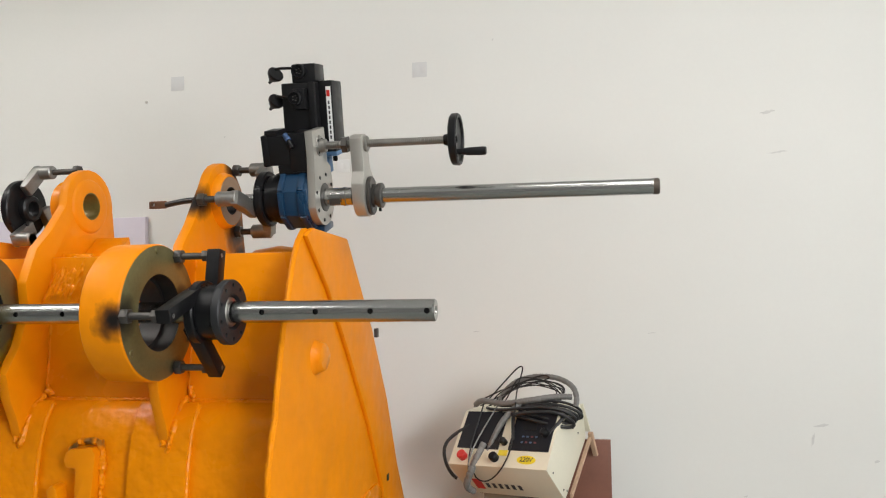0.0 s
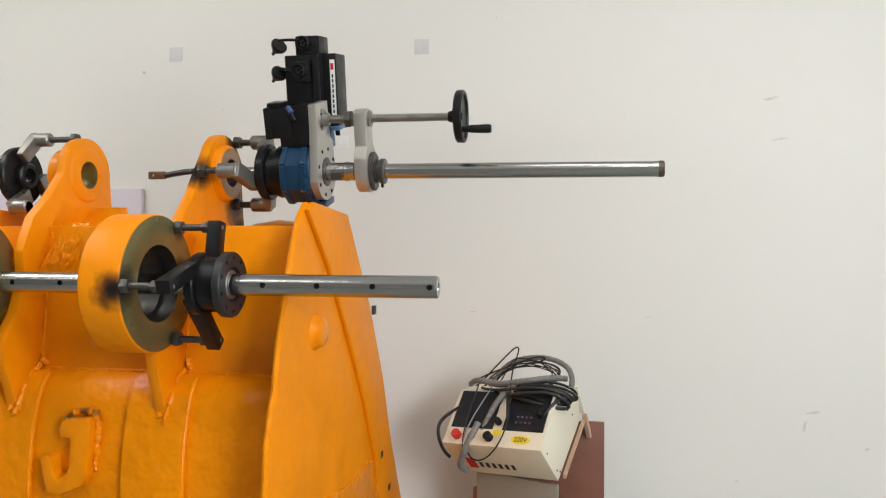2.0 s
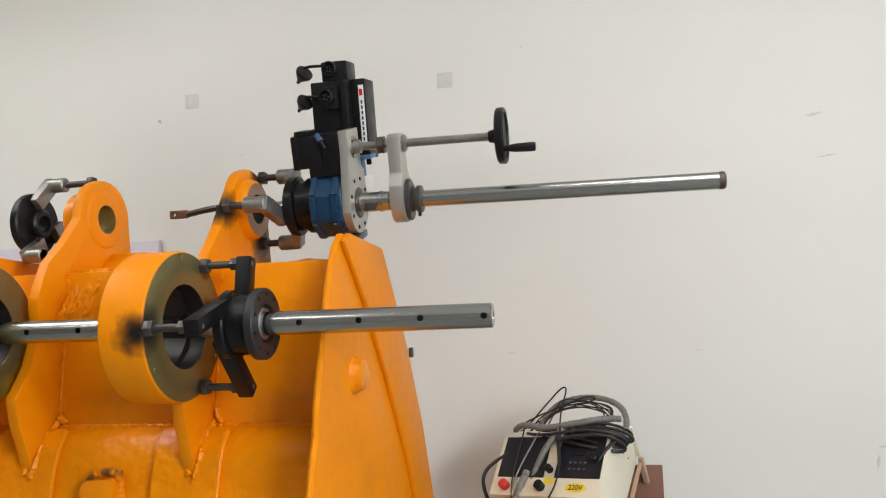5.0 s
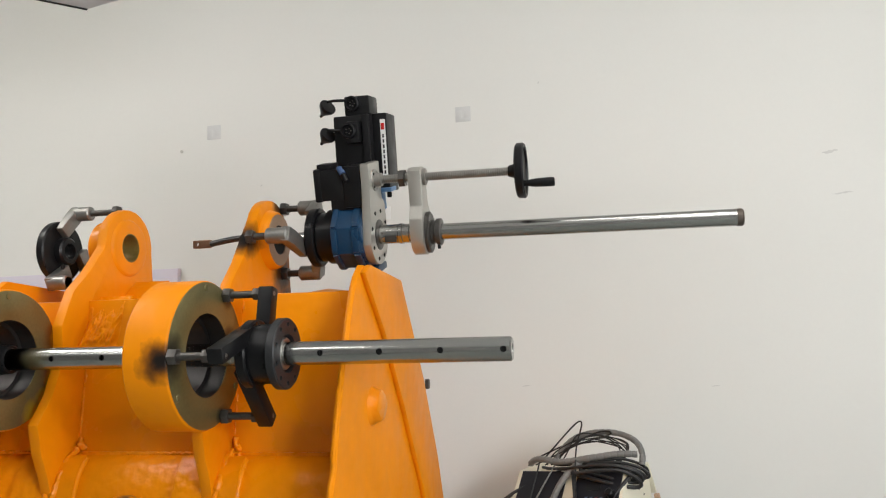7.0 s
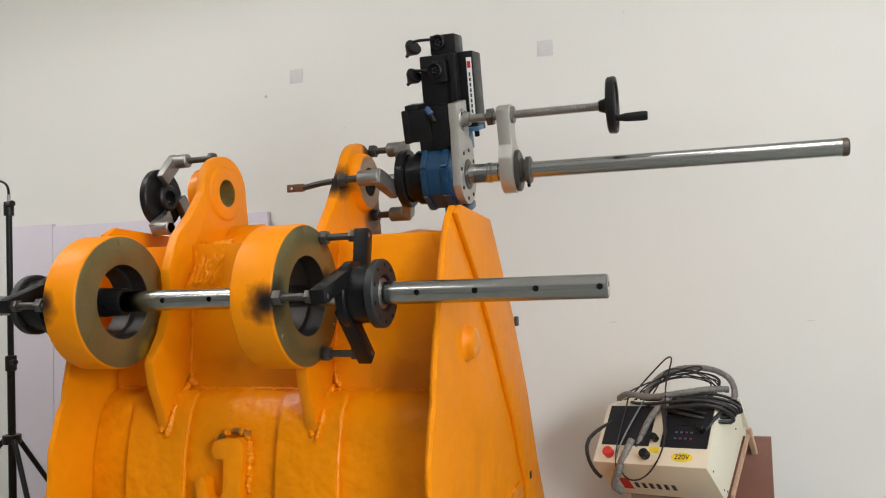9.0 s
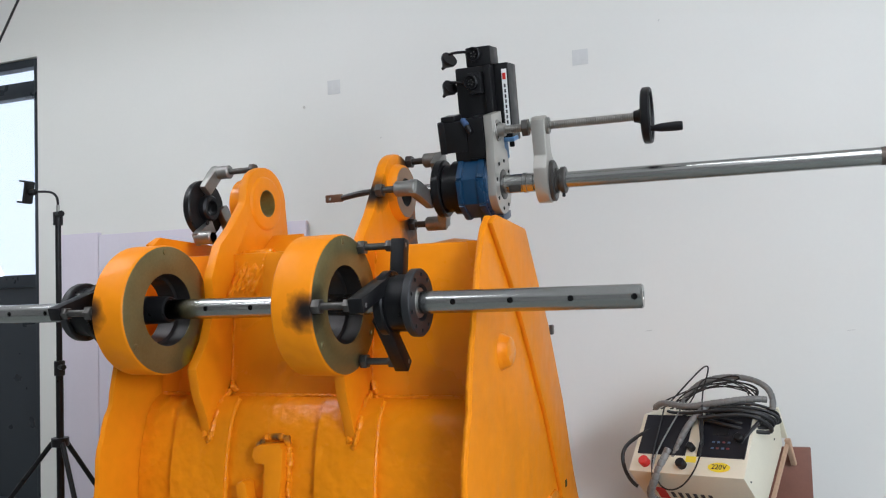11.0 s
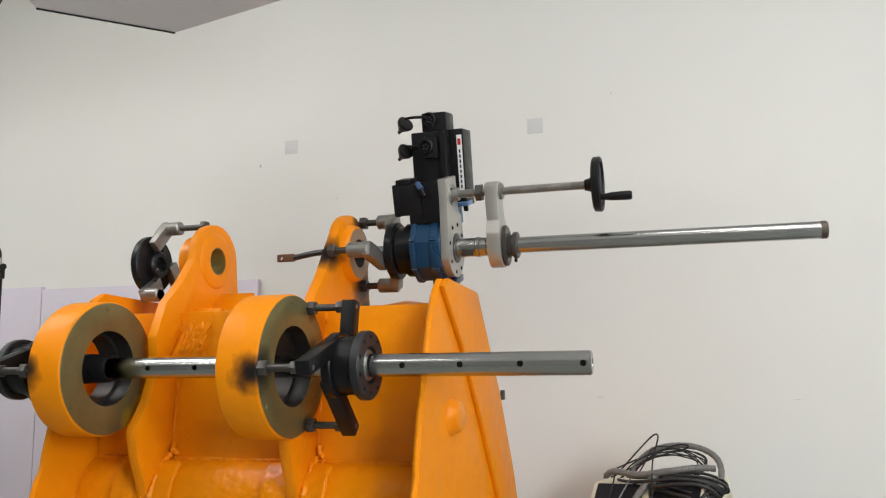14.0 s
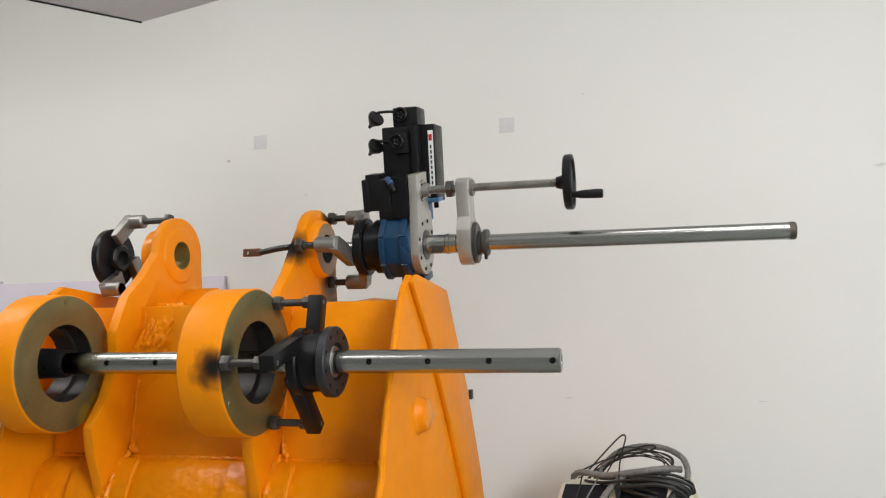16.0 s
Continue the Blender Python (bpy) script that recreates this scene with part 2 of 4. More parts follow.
def solo(name, bm, mat, label, category="", kind="", group=""):
    """A thing of one mesh, with its origin at its base."""
    bmesh.ops.recalc_face_normals(bm, faces=bm.faces)
    lo = [min(v.co[i] for v in bm.verts) for i in range(3)]
    hi = [max(v.co[i] for v in bm.verts) for i in range(3)]
    o = Vector(((lo[0] + hi[0]) / 2, (lo[1] + hi[1]) / 2, lo[2]))
    me = bpy.data.meshes.new(name)
    bm.to_mesh(me)
    bm.free()
    me.transform(Matrix.Translation(-o))
    finish(me, mat)
    ob = new(name, me)
    ob.location = o
    ORIGIN[ob.name] = o
    return tagged(ob, label, category, group, kind)


def bevel(bm, w, seg=2, angle=30):
    es = [e for e in bm.edges if len(e.link_faces) == 2 and e.calc_face_angle(0) > radians(angle)]
    bmesh.ops.bevel(bm, geom=es, offset=w, segments=seg, profile=0.6, affect="EDGES", clamp_overlap=True)
    return bm


def box(x0, x1, y0, y1, z0, z1, w=0.0, bm=None, m=None):
    b = bmesh.new()
    r = bmesh.ops.create_cube(b, size=1)
    for v in r["verts"]:
        v.co = Vector(((x0 + x1) / 2 + v.co.x * (x1 - x0), (y0 + y1) / 2 + v.co.y * (y1 - y0), (z0 + z1) / 2 + v.co.z * (z1 - z0)))
    if w:
        bevel(b, w)
    return joined(b, bm, m)


def joined(b, bm=None, m=None):
    if m is not None:
        b.transform(m)
    if bm is None:
        return b
    me = bpy.data.meshes.new("tmp")
    b.to_mesh(me)
    b.free()
    bm.from_mesh(me)
    bpy.data.meshes.remove(me)
    return bm


def prism(pts, x0, x1, w=0.0, bm=None, m=None):
    """A plate: an outline in y and z, thick from x0 to x1."""
    b = bmesh.new()
    f = b.faces.new([b.verts.new((x0, y, z)) for y, z in pts])
    g = bmesh.ops.extrude_face_region(b, geom=[f])
    for v in g["geom"]:
        if isinstance(v, bmesh.types.BMVert):
            v.co.x = x1
    bmesh.ops.recalc_face_normals(b, faces=b.faces)
    if w:
        bevel(b, w, 2, 25)
    return joined(b, bm, m)


def frame_to(p0, p1):
    d = Vector(p1) - Vector(p0)
    return Matrix.Translation(p0) @ d.to_track_quat("X", "Z").to_matrix().to_4x4(), d.length


def lathe(rows, n=40, m=None, bm=None, closed=False):
    """Turned on the x axis: rows of (x, radius)."""
    b = bmesh.new()
    rings = []
    for x, r in rows:
        if r < 1e-6:
            rings.append([b.verts.new((x, 0, 0))])
        else:
            rings.append([b.verts.new((x, r * math.cos(2 * math.pi * i / n), r * math.sin(2 * math.pi * i / n))) for i in range(n)])
    pairs = list(zip(rings, rings[1:]))
    if closed:
        pairs.append((rings[-1], rings[0]))
    for a, c in pairs:
        for i in range(n):
            j = (i + 1) % n
            if len(a) == 1 and len(c) == 1:
                continue
            if len(a) == 1:
                b.faces.new((a[0], c[j], c[i]))
            elif len(c) == 1:
                b.faces.new((a[i], a[j], c[0]))
            else:
                b.faces.new((a[i], a[j], c[j], c[i]))
    return joined(b, bm, m)


def rod(p0, p1, r, n=20, c=0.002, bm=None, r2=None):
    m, length = frame_to(p0, p1)
    q = r if r2 is None else r2
    return lathe([(0, 0), (0, r - c), (c, r), (length - c, q), (length, q - c), (length, 0)], n, m, bm)


def nut(p, direction, r, h, bm=None):
    m, _ = frame_to(p, Vector(p) + Vector(direction))
    return lathe([(0, 0), (0, r * 0.9), (h * 0.12, r), (h * 0.88, r), (h, r * 0.9), (h, 0)], 6, m, bm)


def at_x(x, y, z):
    return Matrix.Translation((x, y, z))


def cut(bm, cutters):
    """The mesh that is left of bm when the cutters are taken away."""
    obs = []
    for b in (bm, *cutters):
        bmesh.ops.recalc_face_normals(b, faces=b.faces)
        me = bpy.data.meshes.new("tmp")
        b.to_mesh(me)
        b.free()
        obs.append(new("tmp", me))
    for c in obs[1:]:
        mod = obs[0].modifiers.new("cut", "BOOLEAN")
        mod.operation, mod.object, mod.solver = "DIFFERENCE", c, "EXACT"
    dg = bpy.context.evaluated_depsgraph_get()
    dg.update()
    me = bpy.data.meshes.new_from_object(obs[0].evaluated_get(dg))
    for o in obs:
        bpy.data.objects.remove(o)
    return me


def tube(pts, r, sides=8, smooth=True):
    """A bent round cable through the points, as a mesh."""
    cu = bpy.data.curves.new("tmp", "CURVE")
    cu.dimensions, cu.bevel_depth, cu.bevel_resolution, cu.use_fill_caps = "3D", r, max(1, sides // 4), True
    sp = cu.splines.new("NURBS" if smooth else "POLY")
    sp.points.add(len(pts) - 1)
    for p, co in zip(sp.points, pts):
        p.co = (*co, 1)
    if smooth:
        sp.use_endpoint_u, sp.order_u, sp.resolution_u = True, 4, 6
    ob = new("tmp", cu)
    dg = bpy.context.evaluated_depsgraph_get()
    dg.update()
    me = bpy.data.meshes.new_from_object(ob.evaluated_get(dg))
    bpy.data.objects.remove(ob)
    b = bmesh.new()
    b.from_mesh(me)
    return b


def lettering(text, size, m, depth=0.0006):
    cu = bpy.data.curves.new("tmp", "FONT")
    cu.body, cu.size, cu.extrude, cu.align_x, cu.align_y = text, size, depth, "CENTER", "CENTER"
    ob = new("tmp", cu)
    dg = bpy.context.evaluated_depsgraph_get()
    dg.update()
    me = bpy.data.meshes.new_from_object(ob.evaluated_get(dg))
    bpy.data.objects.remove(ob)
    b = bmesh.new()
    b.from_mesh(me)
    b.transform(m)
    return b


# ---- the room ----
WY = 1.655
X0, X1, YB0, CEIL = -5.2, 4.2, -5.2, 3.75
solo("floor", box(X0 - 0.2, X1 + 0.2, YB0 - 0.2, WY + 0.2, -0.1, 0.0), FLOOR, "grey-green painted workshop floor", "floor", "structure")
solo("ceiling", box(X0 - 0.2, X1 + 0.2, YB0 - 0.2, WY + 0.2, CEIL, CEIL + 0.1), CEILPAINT, "white painted ceiling", "ceiling", "structure")
WX0, WX1, WZ1 = -4.7, -3.205, 2.77
wall = box(X0, WX0, WY, WY + 0.2, 0, CEIL)
box(WX1, X1, WY, WY + 0.2, 0, CEIL, bm=wall)
box(WX0, WX1, WY, WY + 0.2, WZ1, CEIL, bm=wall)
solo("wall_north", wall, WALLPAINT, "smooth off-white painted wall with faint smudges", "wall", "structure")
# these three walls are unseen; their grey darkens the surroundings
solo("wall_south", box(X0, X1, YB0 - 0.2, YB0, 0, CEIL), SIDEWALL, "plain grey wall out of view, added to darken reflections", "wall", "structure")
solo("wall_west", box(X0 - 0.2, X0, YB0 - 0.2, WY + 0.2, 0, CEIL), SIDEWALL, "plain grey wall out of view, added to darken reflections", "wall", "structure")
solo("wall_east", box(X1, X1 + 0.2, YB0 - 0.2, WY + 0.2, 0, CEIL), SIDEWALL, "plain grey wall out of view, added to darken reflections", "wall", "structure")

win = thing("window_1", (-3.95, WY, 0), "tall dark-framed glazed door with a bright upper pane", "window")
win["kind"] = "structure"
FY0, FY1 = WY + 0.02, WY + 0.09
for n, b in (("window_frame", (WX1 - 0.05, WX1, 0, WZ1)), ("window_frame", (WX0, WX0 + 0.05, 0, WZ1)), ("window_frame", (WX0 + 0.05, WX1 - 0.05, WZ1 - 0.05, WZ1)),
             ("transom", (WX0 + 0.05, WX1 - 0.05, 2.54, 2.635)), ("transom", (WX0 + 0.05, WX1 - 0.05, 1.38, 1.457)), ("kick_rail", (WX0 + 0.05, WX1 - 0.05, 0, 0.12))):
    part(n, box(b[0], b[1], FY0, FY1, b[2], b[3], 0.004), FRAMEGREY, win)
part("lower_panel", box(WX0 + 0.05, WX1 - 0.05, FY0 + 0.025, FY1 - 0.02, 0.12, 1.38), FRAMEGREY, win, "dark lower panel")
for z0, z1 in ((1.457, 2.54), (2.635, WZ1 - 0.05)):
    p = part("pane", box(WX0 + 0.05, WX1 - 0.05, FY0 + 0.03, FY0 + 0.036, z0, z1), GLASS, win)
    p.visible_shadow = False
solo("backdrop", box(-9, -1, 4.0, 4.02, -1, 6), OUTSIDE, "bright overcast daylight outside the window", "backdrop", "structure")


def wall_socket(x, z, s, mat, label):
    t = thing("wall_socket", (x, WY, z), label, "socket", "sockets on the wall")
    h = s / 2
    part("plate", box(x - h, x + h, WY - 0.0025, WY - 0.0005, z - h, z + h, 0.0015), mat, t)
    for dx in (-0.24, 0.24):
        part("insert", box(x + dx * s - 0.17 * s, x + dx * s + 0.17 * s, WY - 0.0033, WY - 0.0026, z - 0.26 * s, z + 0.26 * s, 0.0005), mat, t)


wall_socket(-1.205, 2.336, 0.072, PLATE, "pale grey square socket plate on the wall")
wall_socket(0.060, 2.320, 0.072, PLATE, "pale grey square socket plate on the wall")
wall_socket(-0.328, 1.876, 0.062, WHITEPL, "white square socket plate behind the boring machine")
nail = solo("wall_plug", rod((-1.381, WY + 0.005, 2.252), (-1.381, WY - 0.006, 2.252), 0.0075, 12), PLUG, "small grey plug fixed in the wall", "wall plug")

# ---- the bucket ----
ZA, YA = 1.25, 0.0
ZB, YB = 1.597, 0.415
XR, XL = 0.03, -1.125
bucket = thing("excavator_bucket", (-0.55, 0.5, 0), "glossy orange painted steel excavator bucket with pin bosses", "excavator bucket")


def smoothline(pts, n=6):
    """A Catmull-Rom line through the points."""
    out = []
    P = [pts[0], *pts, pts[-1]]
    for i in range(1, len(P) - 2):
        p0, p1, p2, p3 = (Vector(P[i + k]) for k in (-1, 0, 1, 2))
        for k in range(n):
            t = k / n
            out.append(0.5 * ((2 * p1) + (p2 - p0) * t + (2 * p0 - 5 * p1 + 4 * p2 - p3) * t * t + (3 * p1 - p0 - 3 * p2 + p3) * t ** 3))
    out.append(Vector(pts[-1]))
    return [(v.x, v.y) for v in out]


LOWER = smoothline([(0.205, 0.975), (0.165, 0.952), (0.135, 0.91), (0.115, 0.85), (0.10, 0.78), (0.092, 0.70), (0.088, 0.58), (0.095, 0.42), (0.13, 0.27), (0.20, 0.13), (0.34, 0.04), (0.6, 0.015)], 5)


def sheet(line, x0, x1, thick, nx=1, bm=None):
    """A bent plate: a line in y and z, its outer side, swept along x."""
    b = bmesh.new()
    n = len(line)
    nor = []
    for i in range(n):
        a, c = Vector(line[max(i - 1, 0)]), Vector(line[min(i + 1, n - 1)])
        d = (c - a).normalized()
        nor.append(Vector((-d.y, d.x)))
    grid = {}
    for k in range(nx + 1):
        x = x0 + (x1 - x0) * k / nx
        for i, (y, z) in enumerate(line):
            grid[k, i, 0] = b.verts.new((x, y, z))
            grid[k, i, 1] = b.verts.new((x, y - nor[i].x * thick, z - nor[i].y * thick))
    for k in range(nx):
        for i in range(n - 1):
            for s in (0, 1):
                b.faces.new((grid[k, i, s], grid[k + 1, i, s], grid[k + 1, i + 1, s], grid[k, i + 1, s]))
        for i in (0, n - 1):
            b.faces.new((grid[k, i, 0], grid[k + 1, i, 0], grid[k + 1, i, 1], grid[k, i, 1]))
    for k in (0, nx):
        for i in range(n - 1):
            b.faces.new((grid[k, i, 0], grid[k, i + 1, 0], grid[k, i + 1, 1], grid[k, i, 1]))
    bmesh.ops.recalc_face_normals(b, faces=b.faces)
    return joined(b, bm)


def outward(line, d):
    n = len(line)
    res = []
    for i in range(n):
        a, c = Vector(line[max(i - 1, 0)]), Vector(line[min(i + 1, n - 1)])
        t = (c - a).normalized()
        res.append((line[i][0] + t.y * d, line[i][1] - t.x * d))
    return res


part("lower_shell", sheet(LOWER, XL + 0.02, XR - 0.015, -0.02, 24), ORANGE_SHELL, bucket)
part("back_panel", prism([(0.225, 1.418), (0.205, 0.972), (0.235, 0.972), (0.26, 1.40), (0.64, 1.40), (0.64, 1.428)], XL + 0.02, XR - 0.015, 0.006), ORANGE, bucket)
part("floor_plate", prism([(0.6, 0.0), (1.5, 0.0), (1.5, 0.025), (0.6, 0.03)], XL + 0.02, XR - 0.015), ORANGE, bucket)

SIDE = [(0.268, 1.487), (0.175, 1.452), (0.135, 1.40), (0.094, 1.30), (0.058, 1.21), (0.032, 1.13), (-0.001, 1.02), (-0.006, 0.965), (-0.034, 0.918), (-0.060, 0.82), (-0.068, 0.72),
        (-0.105, 0.50), (-0.07, 0.30), (0.02, 0.12), (0.15, 0.03), (0.4, 0.0), (1.50, 0.0), (1.46, 0.14), (1.378, 0.28), (1.206, 0.573), (1.071, 0.855), (0.882, 1.142), (0.608, 1.467)]
BAND = [(0.268, 1.489), (0.215, 1.462), (0.40, 1.30), (0.604, 1.066), (0.819, 0.792), (0.971, 0.545), (1.02, 0.40), (1.10, 0.24), (1.40, 0.24), (1.209, 0.575), (1.074, 0.857), (0.885, 1.144), (0.610, 1.469)]
SIDE = [(y - 0.050 if i > 16 or i == 0 else y, z) for i, (y, z) in enumerate(SIDE)]
BAND = [(y - (0.055 if i > 8 else 0.035), z) for i, (y, z) in enumerate(BAND)]
FRONT = smoothline(SIDE[1:14], 4)
FRONT = [(y + 0.006 * noise.noise((z * 14, 2.0, 0.0)) + 0.003 * noise.noise((z * 45, 5.0, 0.0)), z) for y, z in FRONT]
SIDE = SIDE[:1] + FRONT + SIDE[14:]
for x0, x1, s in ((XR - 0.016, XR + 0.004, 1), (XL - 0.004, XL + 0.016, -1)):
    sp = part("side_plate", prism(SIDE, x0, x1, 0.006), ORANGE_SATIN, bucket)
    bx = (x1 - 0.002, x1 + 0.017) if s > 0 else (x0 - 0.017, x0 + 0.002)
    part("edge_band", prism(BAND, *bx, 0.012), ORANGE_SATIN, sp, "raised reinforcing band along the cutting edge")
    px = x1 if s > 0 else x0
    b = lathe([(-0.002, 0), (-0.002, 0.054), (0.006, 0.05), (0.012, 0.046), (0.026, 0.043), (0.031, 0.036), (0.032, 0)], 28, Matrix.Translation((px, 0.285, 1.097)) @ Matrix.Scale(s, 4, (1, 0, 0)))
    for v in b.verts:
        v.co += 0.004 * noise.noise_vector(v.co * 30)
    part("bolt_pad", b, ORANGE, sp, "round welded pad painted over")
part("side_lug", box(XR + 0.004, XR + 0.018, 0.90, 0.925, 1.105, 1.14, 0.004), DARKSTEEL, bucket, "small dark lug on the far edge")

# ears, with their pin holes
def ear_outline(df):
    """Outline of an ear in y and z; df: how far back its front edge stands."""
    pts = [(0.098, 0.872), (0.085, 0.92), (0.055, 0.99), (0.036, 1.07), (0.090, 1.15), (0.122, 1.25), (0.108, 1.34), (0.150 + df * 0.2, 1.445), (0.210 + df * 0.6, 1.51), (0.265 + df, 1.59)]
    a0, a1 = radians(158), radians(-5)
    pts += [(YB + 0.006 + 0.126 * math.cos(a0 + (a1 - a0) * i / 12), ZB + 0.126 * math.sin(a0 + (a1 - a0) * i / 12)) for i in range(13)]
    return pts + [(0.560, 1.48), (0.575, 1.40), (0.24, 1.40), (0.215, 0.972), (0.15, 0.915)]


RING_R, RING_IN = 0.191, 0.107
for xf, xe, bd, df, w in ((-0.316, -0.328, 0.026, 0.0, 0.118), (-0.904, -0.828, 0.009, 0.03, 0.108)):
    cutters = [rod((xe - 0.1, YB, ZB), (xe + 0.1, YB, ZB), 0.047, 36)]
    if df == 0.0:
        cutters.append(rod((xe - 0.1, YA, ZA), (xe + 0.1, YA, ZA), 0.15, 40))
    plate = prism(ear_outline(df), xe - 0.034, xe, 0.007)
    lean = 0.022 if df == 0.0 else 0.010
    for v in plate.verts:
        v.co.x -= lean * min(1.0, max(0.0, (1.30 - v.co.z) / 0.25))
    ear = part("ear_plate", cut(plate, cutters), ORANGE_EAR, bucket)
    boss = part("pin_boss", lathe([(0, 0.047), (0, 0.094), (bd * 0.3, 0.092), (bd * 0.8, 0.088), (bd, 0.083), (bd, 0.047)], 44, at_x(xe - 0.001, YB, ZB), closed=True), ORANGE_EAR, ear, "raised collar round the pin hole")
    if bd > 0.02:
        part("boss_face", lathe([(bd - 0.003, 0.046), (bd + 0.0015, 0.046), (bd + 0.0015, 0.079), (bd - 0.003, 0.082)], 44, at_x(xe - 0.001, YB, ZB), closed=True), material("scraped_primer_steel", (0.34, 0.22, 0.14), 0.45, 0.5, 0.15, 20, 120, 0.15, 0.001), ear, "scraped bare face of the collar")
    else:
        part("pin_boss", lathe([(-0.09, 0.047), (-0.09, 0.083), (-0.085, 0.088), (-0.033, 0.092), (-0.033, 0.047)], 44, at_x(xe, YB, ZB), closed=True), ORANGE, ear, "raised collar on the far side")
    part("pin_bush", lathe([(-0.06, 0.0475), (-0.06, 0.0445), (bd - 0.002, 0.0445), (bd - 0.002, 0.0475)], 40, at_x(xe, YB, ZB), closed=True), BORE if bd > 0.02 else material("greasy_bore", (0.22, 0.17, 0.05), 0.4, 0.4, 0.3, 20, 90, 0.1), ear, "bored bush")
    ring = part("ring_boss", lathe([(-w, RING_IN + 0.004), (-w, RING_R - 0.006), (-w + 0.006, RING_R), (-0.006, RING_R), (-0.002, RING_R - 0.002), (0, RING_R - 0.005), (0, RING_R - 0.012), (-0.003, RING_IN + 0.02), (-0.003, RING_IN + 0.004)], 72, at_x(xf, YA, ZA), closed=True), ORANGE_RING, bucket, "thick round boss ring")
    part("ring_face", lathe([(-0.002, RING_IN), (0.0015, RING_IN), (0.0025, RING_IN + 0.012), (0.0035, RING_R - 0.008), (0.001, RING_R - 0.004), (-0.002, RING_R - 0.007)], 72, at_x(xf, YA, ZA), closed=True), BARE, ring, "ground bare steel face with yellow overspray")
    part("bore_lining", lathe([(-w - 0.002, RING_IN + 0.005), (-w - 0.002, RING_IN - 0.010), (-0.05, RING_IN - 0.010), (-0.048, RING_IN), (0.0, RING_IN), (0.0, RING_IN + 0.005)], 64, at_x(xf, YA, ZA), closed=True), BORE, ring, "machined bore, coloured dark for the shade inside")
    for k in range(3):
        a = radians((95, 215, 330)[k])
        d = lathe([(0.002, 0), (0.002, 0.010), (0.006, 0.008), (0.007, 0)], 14, at_x(xf, YA + 0.172 * math.cos(a), ZA + 0.172 * math.sin(a)))
        part("tack_spot", d, BARE, ring, "ground-off tack weld")

# wear strips on the shell
STRIP = outward(LOWER[4:], 0.021)
for x0, x1 in ((-0.472, -0.288), (-0.968, -0.776)):
    part("wear_strip", sheet(STRIP, x0, x1, -0.023, 6), ORANGE_SHELL, bucket, "raised wear strip")


def weld(pts, r, name="weld_bead", parent=bucket, seed=0, mat=ORANGE_ROUGH, scaly=0.6):
    """A weld bead along a line: overlapping scales of uneven size."""
    path = []
    for p, q in zip(pts, pts[1:]):
        p, q = Vector(p), Vector(q)
        n = max(1, int((q - p).length / (r * 0.36)))
        path += [p.lerp(q, k / n) for k in range(n)]
    path.append(Vector(pts[-1]))
    b = bmesh.new()
    rings = []
    u = None
    for i, p in enumerate(path):
        d = (path[min(i + 1, len(path) - 1)] - path[max(i - 1, 0)]).normalized()
        u = d.orthogonal().normalized() if u is None else (u - d * u.dot(d)).normalized()
        v = d.cross(u)
        ripple = 1 + 0.12 * scaly * math.sin(i * 1.25 + 4 * noise.noise(p * 30)) + 0.6 * scaly * noise.noise(p * (0.35 / r) + Vector((seed, 0, 0)))
        if i in (0, len(path) - 1):
            ripple *= 0.35
        ring_ = []
        for k in range(9):
            a = 2 * math.pi * k / 9
            q = p + r * ripple * (u * math.cos(a) + v * math.sin(a))
            ring_.append(b.verts.new(q + r * 0.45 * scaly * noise.noise_vector(q * (0.5 / r))))
        rings.append(ring_)
    for g, h in zip(rings, rings[1:]):
        for k in range(9):
            b.faces.new((g[k], g[(k + 1) % 9], h[(k + 1) % 9], h[k]))
    b.faces.new(rings[0]), b.faces.new(rings[-1])
    return part(name, b, mat, parent)


def line3(p, q, n):
    return [tuple(Vector(p).lerp(Vector(q), i / n)) for i in range(n + 1)]


weld(line3((XL + 0.03, 0.203, 0.975), (XR - 0.02, 0.203, 0.975), 40), 0.006)
for xe, seed in ((-0.350, 0), (-0.838, 20)):
    weld(line3((xe + 0.003, 0.210, 0.985), (xe + 0.022, 0.228, 1.40), 16), 0.006, seed=3 + seed)
    weld([(xe + 0.007, 0.194, 0.988), (xe + 0.009, 0.152, 0.958), (xe + 0.007, 0.114, 0.908), (xe + 0.002, 0.098, 0.862)], 0.0095, seed=5 + seed, scaly=0.8)
    weld([(xe - 0.040, 0.152, 0.955), (xe - 0.037, 0.114, 0.908), (xe - 0.014, 0.096, 0.858)], 0.0085, seed=6 + seed, scaly=0.8)
    weld([(xe + 0.024, 0.206, 0.984), (xe + 0.016, 0.196, 1.004), (xe + 0.010, 0.206, 1.018)], 0.0075, seed=7 + seed, scaly=1.0)
    for k in range(9):
        w = k / 8
        y, z = 0.148 - 0.050 * w, 0.945 - 0.085 * w
        weld([(xe + 0.017 - 0.014 * w, y - 0.002, z + 0.010), (xe + 0.004, y - 0.010, z - 0.004), (xe - 0.010 + 0.004 * w, y - 0.006, z - 0.016)], 0.0062, seed=50 + 3 * k + seed, scaly=0.9)
weld(line3((XR - 0.018, 0.222, 1.41), (XR - 0.018, 0.205, 0.98), 16), 0.007, seed=8)
weld([(XR - 0.018, y + 0.008, z) for y, z in LOWER[1:34]], 0.007, seed=11, scaly=0.3)
for x in (-0.288, -0.776):
    weld([(x, y, z) for y, z in outward(LOWER[4:36], 0.011)], 0.008, seed=30 + x, mat=ORANGE_SHELL, scaly=0.25)
